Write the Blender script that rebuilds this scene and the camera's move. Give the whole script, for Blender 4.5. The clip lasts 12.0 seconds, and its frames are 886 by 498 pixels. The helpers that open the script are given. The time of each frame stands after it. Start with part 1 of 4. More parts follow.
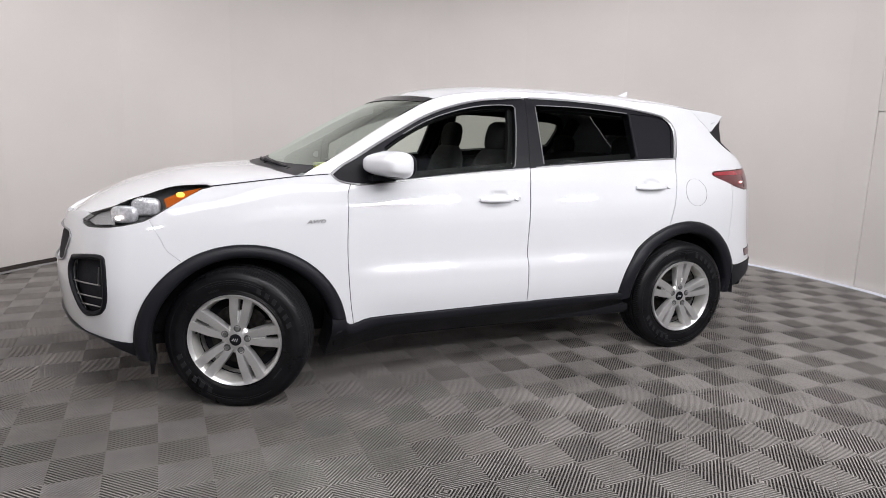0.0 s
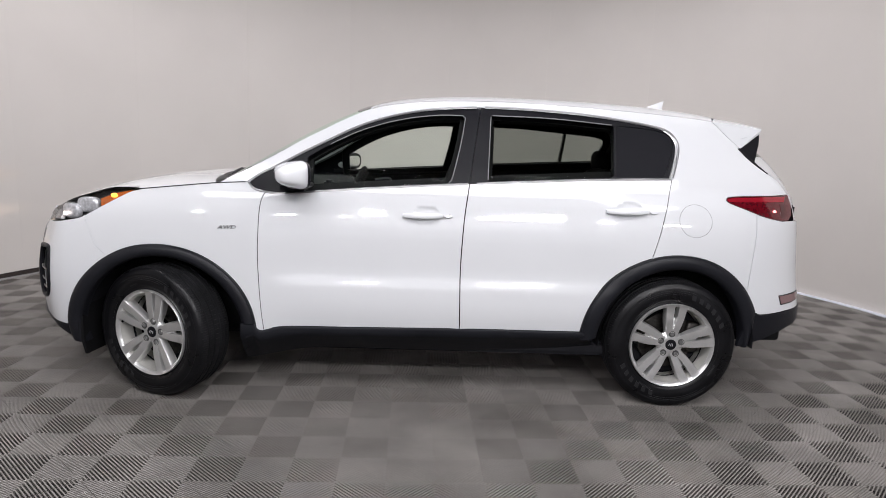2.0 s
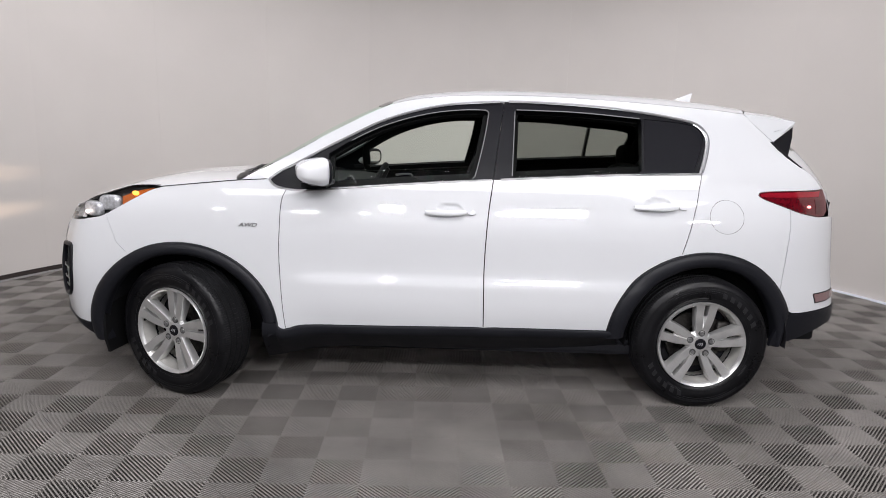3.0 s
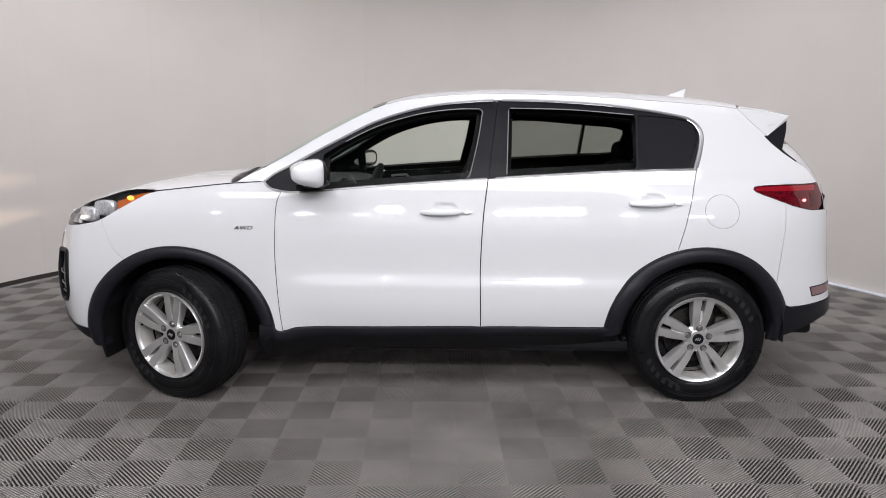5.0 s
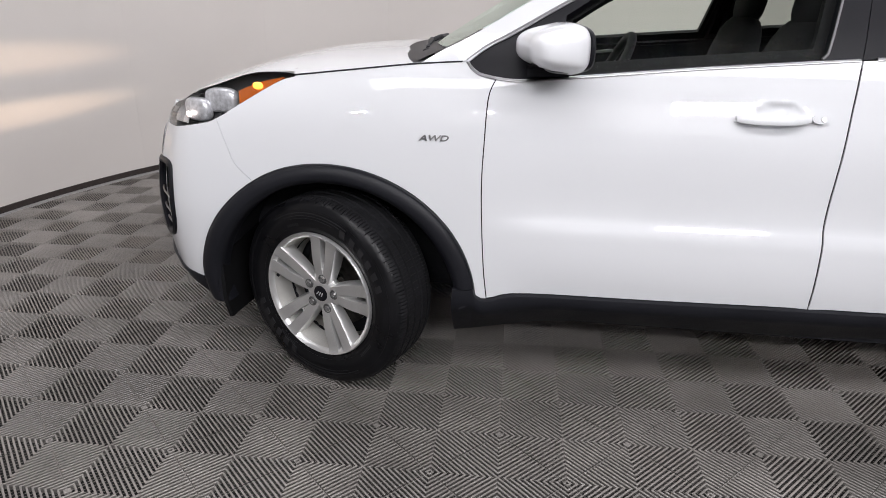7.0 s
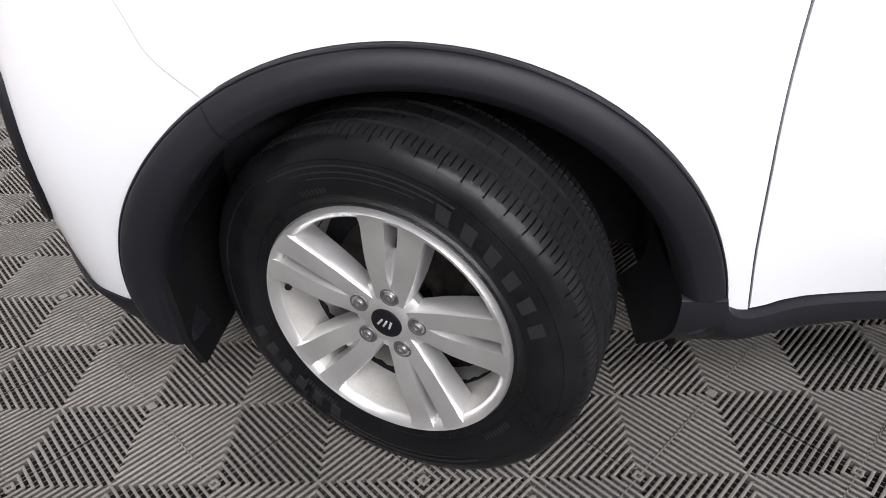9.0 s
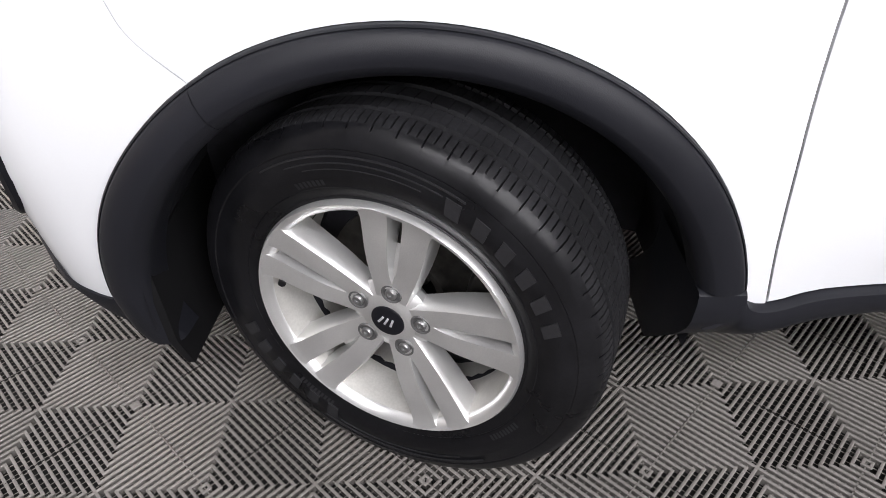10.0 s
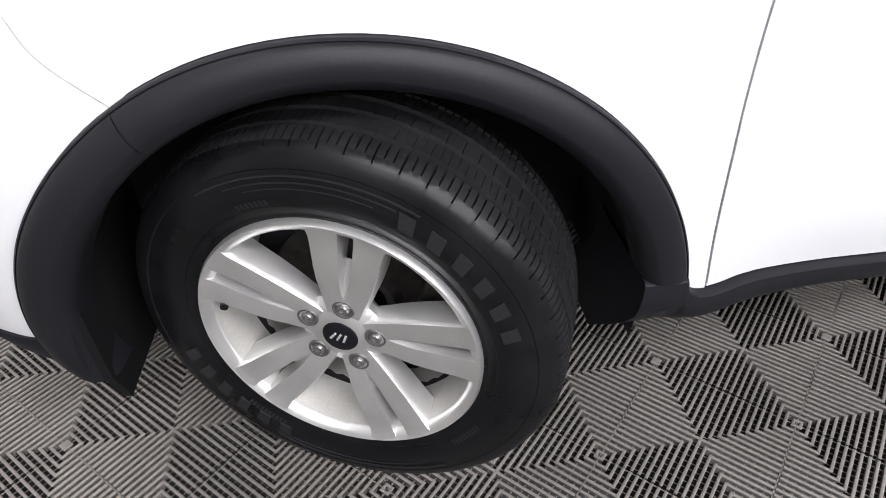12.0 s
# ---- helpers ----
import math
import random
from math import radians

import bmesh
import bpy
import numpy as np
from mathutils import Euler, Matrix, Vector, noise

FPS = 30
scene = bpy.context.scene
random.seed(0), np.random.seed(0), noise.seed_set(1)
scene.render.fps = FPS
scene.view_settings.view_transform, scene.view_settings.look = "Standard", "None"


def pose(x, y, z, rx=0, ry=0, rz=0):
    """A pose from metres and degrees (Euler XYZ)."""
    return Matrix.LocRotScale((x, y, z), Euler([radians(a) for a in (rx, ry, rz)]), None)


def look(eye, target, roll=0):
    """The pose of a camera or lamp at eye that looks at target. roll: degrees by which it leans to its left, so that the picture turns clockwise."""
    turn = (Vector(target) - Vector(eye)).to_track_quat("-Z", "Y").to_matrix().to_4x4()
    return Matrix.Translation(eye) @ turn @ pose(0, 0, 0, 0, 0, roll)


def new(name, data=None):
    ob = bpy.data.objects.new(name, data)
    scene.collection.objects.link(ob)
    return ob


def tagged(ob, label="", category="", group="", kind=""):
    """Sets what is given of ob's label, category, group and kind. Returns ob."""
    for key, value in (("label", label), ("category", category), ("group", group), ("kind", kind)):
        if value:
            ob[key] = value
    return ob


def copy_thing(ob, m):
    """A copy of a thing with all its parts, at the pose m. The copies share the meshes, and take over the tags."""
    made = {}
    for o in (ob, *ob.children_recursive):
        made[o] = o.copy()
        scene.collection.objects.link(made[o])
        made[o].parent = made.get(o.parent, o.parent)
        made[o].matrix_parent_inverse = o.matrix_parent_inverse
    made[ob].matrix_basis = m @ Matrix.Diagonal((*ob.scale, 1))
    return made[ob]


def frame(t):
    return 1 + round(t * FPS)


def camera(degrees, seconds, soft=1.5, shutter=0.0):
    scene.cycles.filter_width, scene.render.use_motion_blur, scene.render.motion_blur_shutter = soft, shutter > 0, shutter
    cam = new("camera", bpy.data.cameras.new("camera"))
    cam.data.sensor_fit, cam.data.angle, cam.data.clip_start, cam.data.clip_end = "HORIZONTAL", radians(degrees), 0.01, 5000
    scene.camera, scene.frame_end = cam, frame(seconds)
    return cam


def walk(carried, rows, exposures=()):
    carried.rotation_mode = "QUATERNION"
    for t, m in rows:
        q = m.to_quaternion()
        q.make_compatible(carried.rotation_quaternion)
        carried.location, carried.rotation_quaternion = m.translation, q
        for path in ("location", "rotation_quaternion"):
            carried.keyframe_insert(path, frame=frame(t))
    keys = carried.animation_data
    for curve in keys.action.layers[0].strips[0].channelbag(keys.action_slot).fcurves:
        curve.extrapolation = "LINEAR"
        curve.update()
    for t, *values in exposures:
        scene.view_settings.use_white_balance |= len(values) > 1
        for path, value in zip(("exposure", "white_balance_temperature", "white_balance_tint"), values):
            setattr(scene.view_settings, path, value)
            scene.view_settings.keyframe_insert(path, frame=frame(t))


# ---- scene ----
cam = camera(69.2, 12.0, soft=0.9)
PATH = [
    (0, (-0.244, -3.994, 1.354), (0.495, -2.173, 0.986), 1.3),
    (0.5, (0.305, -4.184, 1.348), (0.811, -2.282, 0.995), 2.0),
    (1, (0.826, -4.27, 1.343), (1.127, -2.321, 1.014), 2.7),
    (1.5, (1.186, -4.228, 1.357), (1.331, -2.261, 1.026), 2.8),
    (2, (1.368, -4.113, 1.373), (1.409, -2.142, 1.033), 2.0),
    (2.5, (1.394, -4.042, 1.384), (1.388, -2.076, 1.021), 1.6),
    (3, (1.341, -4.052, 1.381), (1.327, -2.085, 1.02), 1.6),
    (5, (1.358, -4.052, 1.374), (1.346, -2.085, 1.016), 0.6),
    (5.5, (1.317, -3.997, 1.355), (1.292, -2.033, 0.979), 0.8),
    (6, (1.192, -3.799, 1.331), (1.112, -1.851, 0.888), 0.9),
    (6.5, (0.968, -3.317, 1.34), (0.785, -1.408, 0.774), 1.4),
    (7, (0.647, -2.855, 1.291), (0.392, -1.006, 0.572), 0.6),
    (7.2, (0.568, -2.678, 1.258), (0.279, -0.867, 0.46), -0.5),
    (8.8, (0.128, -1.74, 1.035), (-0.011, -0.077, -0.066), -3.1),
    (9, (0.11, -1.708, 1.034), (-0.013, -0.058, -0.09), -3.2),
    (9.5, (0.081, -1.664, 1.026), (-0.003, -0.04, -0.139), -3.0),
    (10, (0.068, -1.647, 1.023), (0.009, -0.036, -0.161), -2.4),
    (10.5, (0.064, -1.642, 1.022), (0.016, -0.036, -0.169), -2.2),
    (11, (0.06, -1.645, 1.023), (0.017, -0.041, -0.171), -2.2),
    (11.5, (0.061, -1.645, 1.022), (0.028, -0.047, -0.179), -1.8),
    (11.75, (0.061, -1.645, 1.022), (0.028, -0.047, -0.179), -1.8),
    (12, (0.023, -1.608, 1.047), (0.215, -0.047, -0.188), -1.1),
]
EXPOSURES = [(0, -0.03), (1.0, -0.21), (2.5, -0.18), (6.5, -0.22), (7.2, -0.05), (8.8, 0.54), (10, 0.57), (12, 0.62)]
walk(cam, [(t, look(eye, target, roll)) for t, eye, target, roll in PATH], EXPOSURES)

# ---- world, lights ----
world = bpy.data.worlds.new("world")
scene.world = world
world.use_nodes = True
world.node_tree.nodes["Background"].inputs[0].default_value = (0.8, 0.85, 1.0, 1)
world.node_tree.nodes["Background"].inputs[1].default_value = 0.02

CX, CY, RAD, TOP = 1.37, 0.11, 4.06, 3.6      # the round booth


def area(name, eye, target, sx, sy, watts, colour=(0.985, 0.965, 1.0)):
    d = bpy.data.lights.new(name, "AREA")
    d.shape, d.size, d.size_y, d.energy, d.color = "RECTANGLE", sx, sy, watts, colour
    ob = new(name, d)
    ob.matrix_world = look(eye, target)
    return tagged(ob, "white light of the booth, strip lamp or added fill panel", "lamp")


LAMPS = [  # eye, target, length, width, watts
    # wide overhead panel added as fill for the flank, not a known lamp
    ((1.4, -3.3, 3.45), (1.4, -2.6, 0), 5.6, 0.8, 172),
    # broad dim panel behind the viewpoint, also added fill
    ((1.4, -6.6, 2.6), (1.4, -1.0, 0.7), 4.0, 1.7, 40),
    ((1.4, -0.05, 3.45), (1.4, -0.05, 0), 5.0, 0.3, 54),
    ((1.4, 1.7, 3.45), (1.4, 1.7, 0), 4.5, 0.3, 74),
    ((-1.5, 0.2, 3.45), (-1.5, 0.2, 0), 0.3, 3.5, 28),
    ((4.2, 0.2, 3.45), (4.2, 0.2, 0), 0.3, 3.5, 12),
    ((2.6, -5.4, 3.0), (2.0, 0.0, 0.6), 1.15, 0.16, 76),
    ((0.6, -5.4, 3.05), (0.9, 0.0, 0.7), 0.30, 0.07, 22),
    ((4.5, -4.4, 2.5), (3.0, -0.5, 0.7), 0.45, 0.14, 30),
    ((-1.9, -4.9, 2.7), (-0.2, -0.6, 0.6), 0.30, 0.10, 24),
    ((0.2, -5.5, 2.85), (0.9, 0.0, 0.7), 0.14, 0.06, 8),
]
for eye, target, sx, sy, watts in LAMPS:
    area("booth_light", eye, target, sx, sy, watts)


def beam(eye, target, watts, wide, high):
    d = bpy.data.lights.new("headlamp_beam", "SPOT")
    d.energy, d.spot_size, d.spot_blend, d.color, d.shadow_soft_size = watts, radians(wide), 0.9, (1.0, 0.72, 0.5), 0.02
    ob = new("headlamp_beam", d)
    ob.matrix_world = look(eye, target) @ Matrix.Diagonal((1, high, 1, 1))
    return tagged(ob, "warm beam of a lit headlamp", "lamp")


for sign in (-1, 1):
    beam((-0.86, 0.56 * sign, 0.9), (-2.6, 0.75 * sign, 0.93), 55, 75, 0.10)
    beam((-0.86, 0.56 * sign, 0.9), (-2.6, 0.75 * sign, 0.60), 75, 75, 0.08)


# ---- materials ----
def mat(name, colour, rough=0.5, metal=0.0, grain=0.0, scale=30.0, bump=0.0, coat=0.0, spread=0.0, stain=0.0, stain_scale=1.2, random=0.0, spec=0.5):
    """A surface with colour variation at two scales, relief, and a shift from piece to piece."""
    m = bpy.data.materials.new(name)
    m.use_nodes = True
    nt = m.node_tree
    b = nt.nodes["Principled BSDF"]
    b.inputs["Base Color"].default_value = (*colour, 1)
    b.inputs["Roughness"].default_value = rough
    b.inputs["Metallic"].default_value = metal
    b.inputs["Coat Weight"].default_value = coat
    b.inputs["Coat Roughness"].default_value = 0.03
    b.inputs["Specular IOR Level"].default_value = spec
    co = nt.nodes.new("ShaderNodeTexCoord")
    if grain or stain or random:
        n1 = nt.nodes.new("ShaderNodeTexNoise")
        n1.inputs["Scale"].default_value, n1.inputs["Detail"].default_value = scale, 5
        n2 = nt.nodes.new("ShaderNodeTexNoise")
        n2.inputs["Scale"].default_value, n2.inputs["Detail"].default_value = stain_scale, 4
        geo = nt.nodes.new("ShaderNodeNewGeometry")
        nt.links.new(geo.outputs["Position"], n1.inputs["Vector"])
        nt.links.new(geo.outputs["Position"], n2.inputs["Vector"])
        total = None
        for node, amount in ((n1, grain), (n2, stain)):
            r = nt.nodes.new("ShaderNodeMapRange")
            r.inputs["From Min"].default_value, r.inputs["From Max"].default_value = 0.3, 0.7
            r.inputs["To Min"].default_value, r.inputs["To Max"].default_value = 1 - amount, 1 + amount
            nt.links.new(node.outputs["Fac"], r.inputs["Value"])
            if total is None:
                total = r.outputs[0]
            else:
                mul = nt.nodes.new("ShaderNodeMath")
                mul.operation = "MULTIPLY"
                nt.links.new(total, mul.inputs[0])
                nt.links.new(r.outputs[0], mul.inputs[1])
                total = mul.outputs[0]
        if random:
            info = nt.nodes.new("ShaderNodeObjectInfo")
            r = nt.nodes.new("ShaderNodeMapRange")
            r.inputs["To Min"].default_value, r.inputs["To Max"].default_value = 1 - random, 1 + random
            nt.links.new(info.outputs["Random"], r.inputs["Value"])
            mul = nt.nodes.new("ShaderNodeMath")
            mul.operation = "MULTIPLY"
            nt.links.new(total, mul.inputs[0])
            nt.links.new(r.outputs[0], mul.inputs[1])
            total = mul.outputs[0]
        v = nt.nodes.new("ShaderNodeVectorMath")
        v.operation = "SCALE"
        v.inputs[0].default_value = colour
        nt.links.new(total, v.inputs["Scale"])
        nt.links.new(v.outputs[0], b.inputs["Base Color"])
        if spread:
            r = nt.nodes.new("ShaderNodeMapRange")
            r.inputs["From Min"].default_value, r.inputs["From Max"].default_value = 0.3, 0.7
            r.inputs["To Min"].default_value, r.inputs["To Max"].default_value = rough - spread, rough + spread
            nt.links.new(n2.outputs["Fac"], r.inputs["Value"])
            nt.links.new(r.outputs[0], b.inputs["Roughness"])
        if bump:
            bp = nt.nodes.new("ShaderNodeBump")
            bp.inputs["Strength"].default_value, bp.inputs["Distance"].default_value = bump, 0.001
            nt.links.new(n1.outputs["Fac"], bp.inputs["Height"])
            nt.links.new(bp.outputs[0], b.inputs["Normal"])
    return m


def glass(name, tint, gloss=0.02, edge=5.0, base=0.06, sheen=(0.8, 0.8, 0.8)):
    """A thin pane: tinted see-through with a glossy skin."""
    m = bpy.data.materials.new(name)
    m.use_nodes = True
    nt = m.node_tree
    nt.nodes.remove(nt.nodes["Principled BSDF"])
    tr, gl = nt.nodes.new("ShaderNodeBsdfTransparent"), nt.nodes.new("ShaderNodeBsdfGlossy")
    tr.inputs[0].default_value = (*tint, 1)
    gl.inputs["Roughness"].default_value = gloss
    gl.inputs["Color"].default_value = (*sheen, 1)
    mix, lw = nt.nodes.new("ShaderNodeMixShader"), nt.nodes.new("ShaderNodeLayerWeight")
    lw.inputs[0].default_value = 0.5
    pw, ma = nt.nodes.new("ShaderNodeMath"), nt.nodes.new("ShaderNodeMath")
    pw.operation, ma.operation = "POWER", "MULTIPLY_ADD"
    pw.inputs[1].default_value, ma.inputs[1].default_value, ma.inputs[2].default_value = edge, 0.92, base
    nt.links.new(lw.outputs["Facing"], pw.inputs[0])
    nt.links.new(pw.outputs[0], ma.inputs[0])
    nt.links.new(ma.outputs[0], mix.inputs[0])
    nt.links.new(tr.outputs[0], mix.inputs[1])
    nt.links.new(gl.outputs[0], mix.inputs[2])
    nt.links.new(mix.outputs[0], nt.nodes["Material Output"].inputs[0])
    return m


def glow(name, colour, strength):
    m = bpy.data.materials.new(name)
    m.use_nodes = True
    b = m.node_tree.nodes["Principled BSDF"]
    b.inputs["Base Color"].default_value = (*colour, 1)
    b.inputs["Emission Color"].default_value = (*colour, 1)
    b.inputs["Emission Strength"].default_value = strength
    return m


PAINT = mat("white_paint", (0.67, 0.681, 0.70), 0.6, coat=1.0, grain=0.006, scale=400, stain=0.012, stain_scale=2.0, spec=0.0)
CLAD = mat("black_grained_plastic", (0.009, 0.0095, 0.0128), 0.46, grain=0.15, scale=900, bump=0.25, stain=0.12, stain_scale=5, spread=0.06, spec=0.28)
BLACK = mat("matt_black", (0.018, 0.018, 0.022), 0.8, grain=0.2, scale=60, spec=0.2)
TRIMBLACK = mat("satin_black_trim", (0.009, 0.009, 0.0115), 0.40, grain=0.1, scale=300, bump=0.05, stain=0.08, stain_scale=6, spec=0.14)
CHROME = mat("dull_chrome", (0.42, 0.42, 0.43), 0.3, 1.0, grain=0.04, scale=80)
ALLOY = mat("silver_painted_alloy", (0.72, 0.72, 0.715), 0.35, 0.8, grain=0.06, scale=600, bump=0.03, stain=0.06, stain_scale=14, spread=0.05)
BARREL = mat("dusty_alloy_barrel", (0.56, 0.55, 0.52), 0.5, 0.4, grain=0.06, scale=250, stain=0.12, stain_scale=12)
RUBBER = mat("tyre_rubber", (0.0055, 0.0055, 0.0066), 0.34, grain=0.25, scale=140, bump=0.2, stain=0.35, stain_scale=9, spread=0.1, spec=0.26)
TREAD = mat("dusty_tread_rubber", (0.011, 0.011, 0.0125), 0.6, grain=0.3, scale=180, bump=0.25, stain=0.3, stain_scale=12, spec=0.22)
# sidewall rubber in a lighter colour, imitating glossy edges on the relief
RUBBERHI = mat("lit_relief_rubber", (0.013, 0.013, 0.015), 0.45, grain=0.2, scale=200)
NUT = mat("dull_nut_metal", (0.34, 0.34, 0.34), 0.35, 0.9, grain=0.15, scale=120)
NUTSHADE = mat("nut_pocket_shade", (0.13, 0.13, 0.13), 0.5, 0.6, grain=0.15, scale=120)
STEEL = mat("brake_steel", (0.07, 0.066, 0.062), 0.45, 0.9, grain=0.3, scale=60, stain=0.3, stain_scale=10)
CABIN = mat("black_cabin_plastic", (0.006, 0.006, 0.0068), 0.7, grain=0.15, scale=200, bump=0.1, spec=0.2)
CLOTH = mat("black_seat_cloth", (0.009, 0.009, 0.0105), 0.9, grain=0.25, scale=500, bump=0.4)
HEADLINER = mat("grey_headliner", (0.25, 0.25, 0.24), 0.9, grain=0.1, scale=300)
CLEAR = glass("clear_lens", (0.93, 0.94, 0.94), 0.12, 5.0, 0.025)
DOORGLASS = glass("green_tinted_glass", (0.885, 0.925, 0.885), 0.03, 5.0, 0.001)
SHIELD = glass("windscreen_glass", (0.84, 0.93, 0.88), 0.02, 2.2, 0.10, (0.90, 1.0, 0.94))
PRIVACY = glass("privacy_glass", (0.53, 0.555, 0.525), 0.03, 5.0, 0.002)
DARKGLASS = mat("dark_privacy_glass", (0.018, 0.018, 0.021), 0.08, grain=0.02, spec=0.1)
MIRROR = mat("mirror_glass", (0.8, 0.8, 0.8), 0.02, 1.0)
REDLENS = mat("red_lamp_lens", (0.10, 0.003, 0.008), 0.10, coat=1.0, grain=0.25, scale=60)
REDBAND = mat("bright_red_lens", (0.26, 0.008, 0.018), 0.12, coat=1.0, grain=0.1, scale=80)
DARKRED = mat("dark_red_lens", (0.05, 0.002, 0.004), 0.1, coat=1.0, grain=0.1)
REDGLOW = glow("red_bulb", (1.0, 0.25, 0.25), 4.0)
AMBER = mat("amber_lens", (0.40, 0.085, 0.006), 0.2, coat=0.6, grain=0.1, scale=90)
AMBERGLOW = glow("amber_bulb", (1.0, 0.42, 0.06), 2.2)
BULB = glow("headlamp_bulb", (1.0, 0.86, 0.78), 3.0)
HOUSING = mat("dark_lamp_housing", (0.05, 0.05, 0.052), 0.3, grain=0.1)
SILVER = mat("bright_reflector", (0.70, 0.70, 0.73), 0.30, 0.5, grain=0.25, scale=70)
GREYLENS = mat("grey_lamp_segment", (0.42, 0.42, 0.43), 0.25, 0.4, grain=0.2, scale=150)
PINK = mat("pale_red_reflector", (0.20, 0.115, 0.118), 0.25, coat=0.6, grain=0.1, scale=150)
DARKCHROME = mat("dark_trim_metal", (0.30, 0.30, 0.31), 0.35, 0.8, grain=0.04, scale=80)
CHANNEL = mat("grey_rubber_channel", (0.16, 0.16, 0.165), 0.5, grain=0.05)
BADGE = mat("badge_chrome", (0.33, 0.33, 0.34), 0.3, 0.9, grain=0.02)
TAG = mat("yellow_paper_tag", (0.55, 0.6, 0.1), 0.8, grain=0.05)
WALL = mat("white_booth_wall", (0.60, 0.569, 0.543), 0.75, grain=0.012, scale=300, bump=0.06, stain=0.035, stain_scale=0.9, random=0.008)
PLAIN = mat("plain_wall", (0.3, 0.3, 0.31), 0.85, grain=0.03, scale=80, stain=0.05)
CEIL = mat("dark_ceiling", (0.05, 0.05, 0.052), 0.9, grain=0.03, scale=60)
WHITECEIL = mat("white_ceiling_panel", (0.7, 0.7, 0.7), 0.9, grain=0.03, scale=60, stain=0.03)
SLAB = mat("dark_slab", (0.012, 0.012, 0.012), 0.9, grain=0.2, scale=40, stain=0.2)
TILE = mat("grey_floor_plastic", (0.202, 0.189, 0.177), 0.22, grain=0.12, scale=160, bump=0.1, stain=0.22, stain_scale=2.3, random=0.13, spread=0.05, spec=0.32)
BASEDARK = mat("dark_base_rubber", (0.03, 0.022, 0.02), 0.6, grain=0.2, scale=60)
EDGE = mat("pale_edge_strip", (0.80, 0.82, 0.92), 0.3, grain=0.08, scale=40, stain=0.1)

EDGEGREY = mat("grey_edge_strip", (0.30, 0.29, 0.29), 0.5, grain=0.1, scale=40, stain=0.1)


# ---- mesh helpers ----
def mesh_object(name, me, material, parent=None, label=""):
    me.materials.append(material)
    ob = new(name, me)
    if parent is not None:
        ob.parent = parent
    return tagged(ob, label)


def part(name, bm, material, parent=None, label="", smooth=True, bevel=0.0):
    """Links a bmesh as one mesh object under a thing or a part."""
    if bevel:
        bmesh.ops.bevel(bm, geom=bm.edges[:], offset=bevel, segments=2, affect="EDGES", clamp_overlap=True)
    bmesh.ops.recalc_face_normals(bm, faces=bm.faces[:])
    me = bpy.data.meshes.new(name)
    bm.to_mesh(me)
    bm.free()
    if smooth:
        for p in me.polygons:
            p.use_smooth = True
        me.set_sharp_from_angle(angle=radians(38))
    return mesh_object(name, me, material, parent, label)


def thing(name, label, category, m=None, group="", kind=""):
    ob = new(name)
    if m is not None:
        ob.matrix_world = m
    return tagged(ob, label, category, group, kind)


def box(bm, x0, x1, y0, y1, z0, z1, m=None):
    vs = [bm.verts.new((x, y, z)) for x in (x0, x1) for y in (y0, y1) for z in (z0, z1)]
    for f in ((0, 1, 3, 2), (4, 6, 7, 5), (0, 4, 5, 1), (2, 3, 7, 6), (0, 2, 6, 4), (1, 5, 7, 3)):
        bm.faces.new([vs[k] for k in f])
    if m is not None:
        bmesh.ops.transform(bm, matrix=m, verts=vs)
    return vs


def grid(bm, pts, close_u=False, close_v=False):
    """A sheet through a table of points, as quads."""
    n, k = len(pts), len(pts[0])
    vs = [[bm.verts.new(p) for p in row] for row in pts]
    for i in range(n if close_u else n - 1):
        for j in range(k if close_v else k - 1):
            q = [vs[i][j], vs[(i + 1) % n][j], vs[(i + 1) % n][(j + 1) % k], vs[i][(j + 1) % k]]
            try:
                bm.faces.new(q)
            except ValueError:
                pass
    return vs


def spline(pts, n=10):
    p = np.array(pts, float)
    q = np.vstack([2 * p[0] - p[1], p, 2 * p[-1] - p[-2]])
    t = np.linspace(0, 1, n, endpoint=False)[:, None]
    rows = []
    for i in range(1, len(q) - 2):
        a, b, c, d = q[i - 1:i + 3]
        rows.append(0.5 * (2 * b + (c - a) * t + (2 * a - 5 * b + 4 * c - d) * t * t + (3 * b - a - 3 * c + d) * t ** 3))
    rows.append(p[-1:])
    return np.vstack(rows)


def resample(pts, n):
    p = np.array(pts, float)
    s = np.concatenate([[0], np.cumsum(np.linalg.norm(np.diff(p, axis=0), axis=1))])
    t = np.linspace(0, s[-1], n)
    return np.stack([np.interp(t, s, p[:, k]) for k in range(p.shape[1])], 1)


# ---- the car's skin: u runs along the flank from the nose's middle to the tail's middle, z up ----
PLAN = spline([(-.89, 0), (-.872, -.25), (-.812, -.5), (-.735, -.668), (-.668, -.757), (-.607, -.824), (-.555, -.857), (-.48, -.877), (-.3, -.893), (0, -.905), (.5, -.914),
               (1.3, -.918), (2.2, -.912), (2.7, -.898), (3.0, -.87), (3.22, -.815), (3.38, -.72), (3.465, -.58), (3.52, -.33), (3.535, 0)], 24)
ARC = np.concatenate([[0], np.cumsum(np.hypot(*np.diff(PLAN, axis=0).T))])
ARC = ARC - np.interp(1.3, PLAN[:, 0], ARC) + 1.3
U0, U1 = ARC[0], ARC[-1]
TAN = np.gradient(PLAN, axis=0)
TAN /= np.hypot(*TAN.T)[:, None]
OUT = np.stack([-TAN[:, 1], TAN[:, 0]], 1)
if OUT[len(OUT) // 2, 1] > 0:
    OUT = -OUT
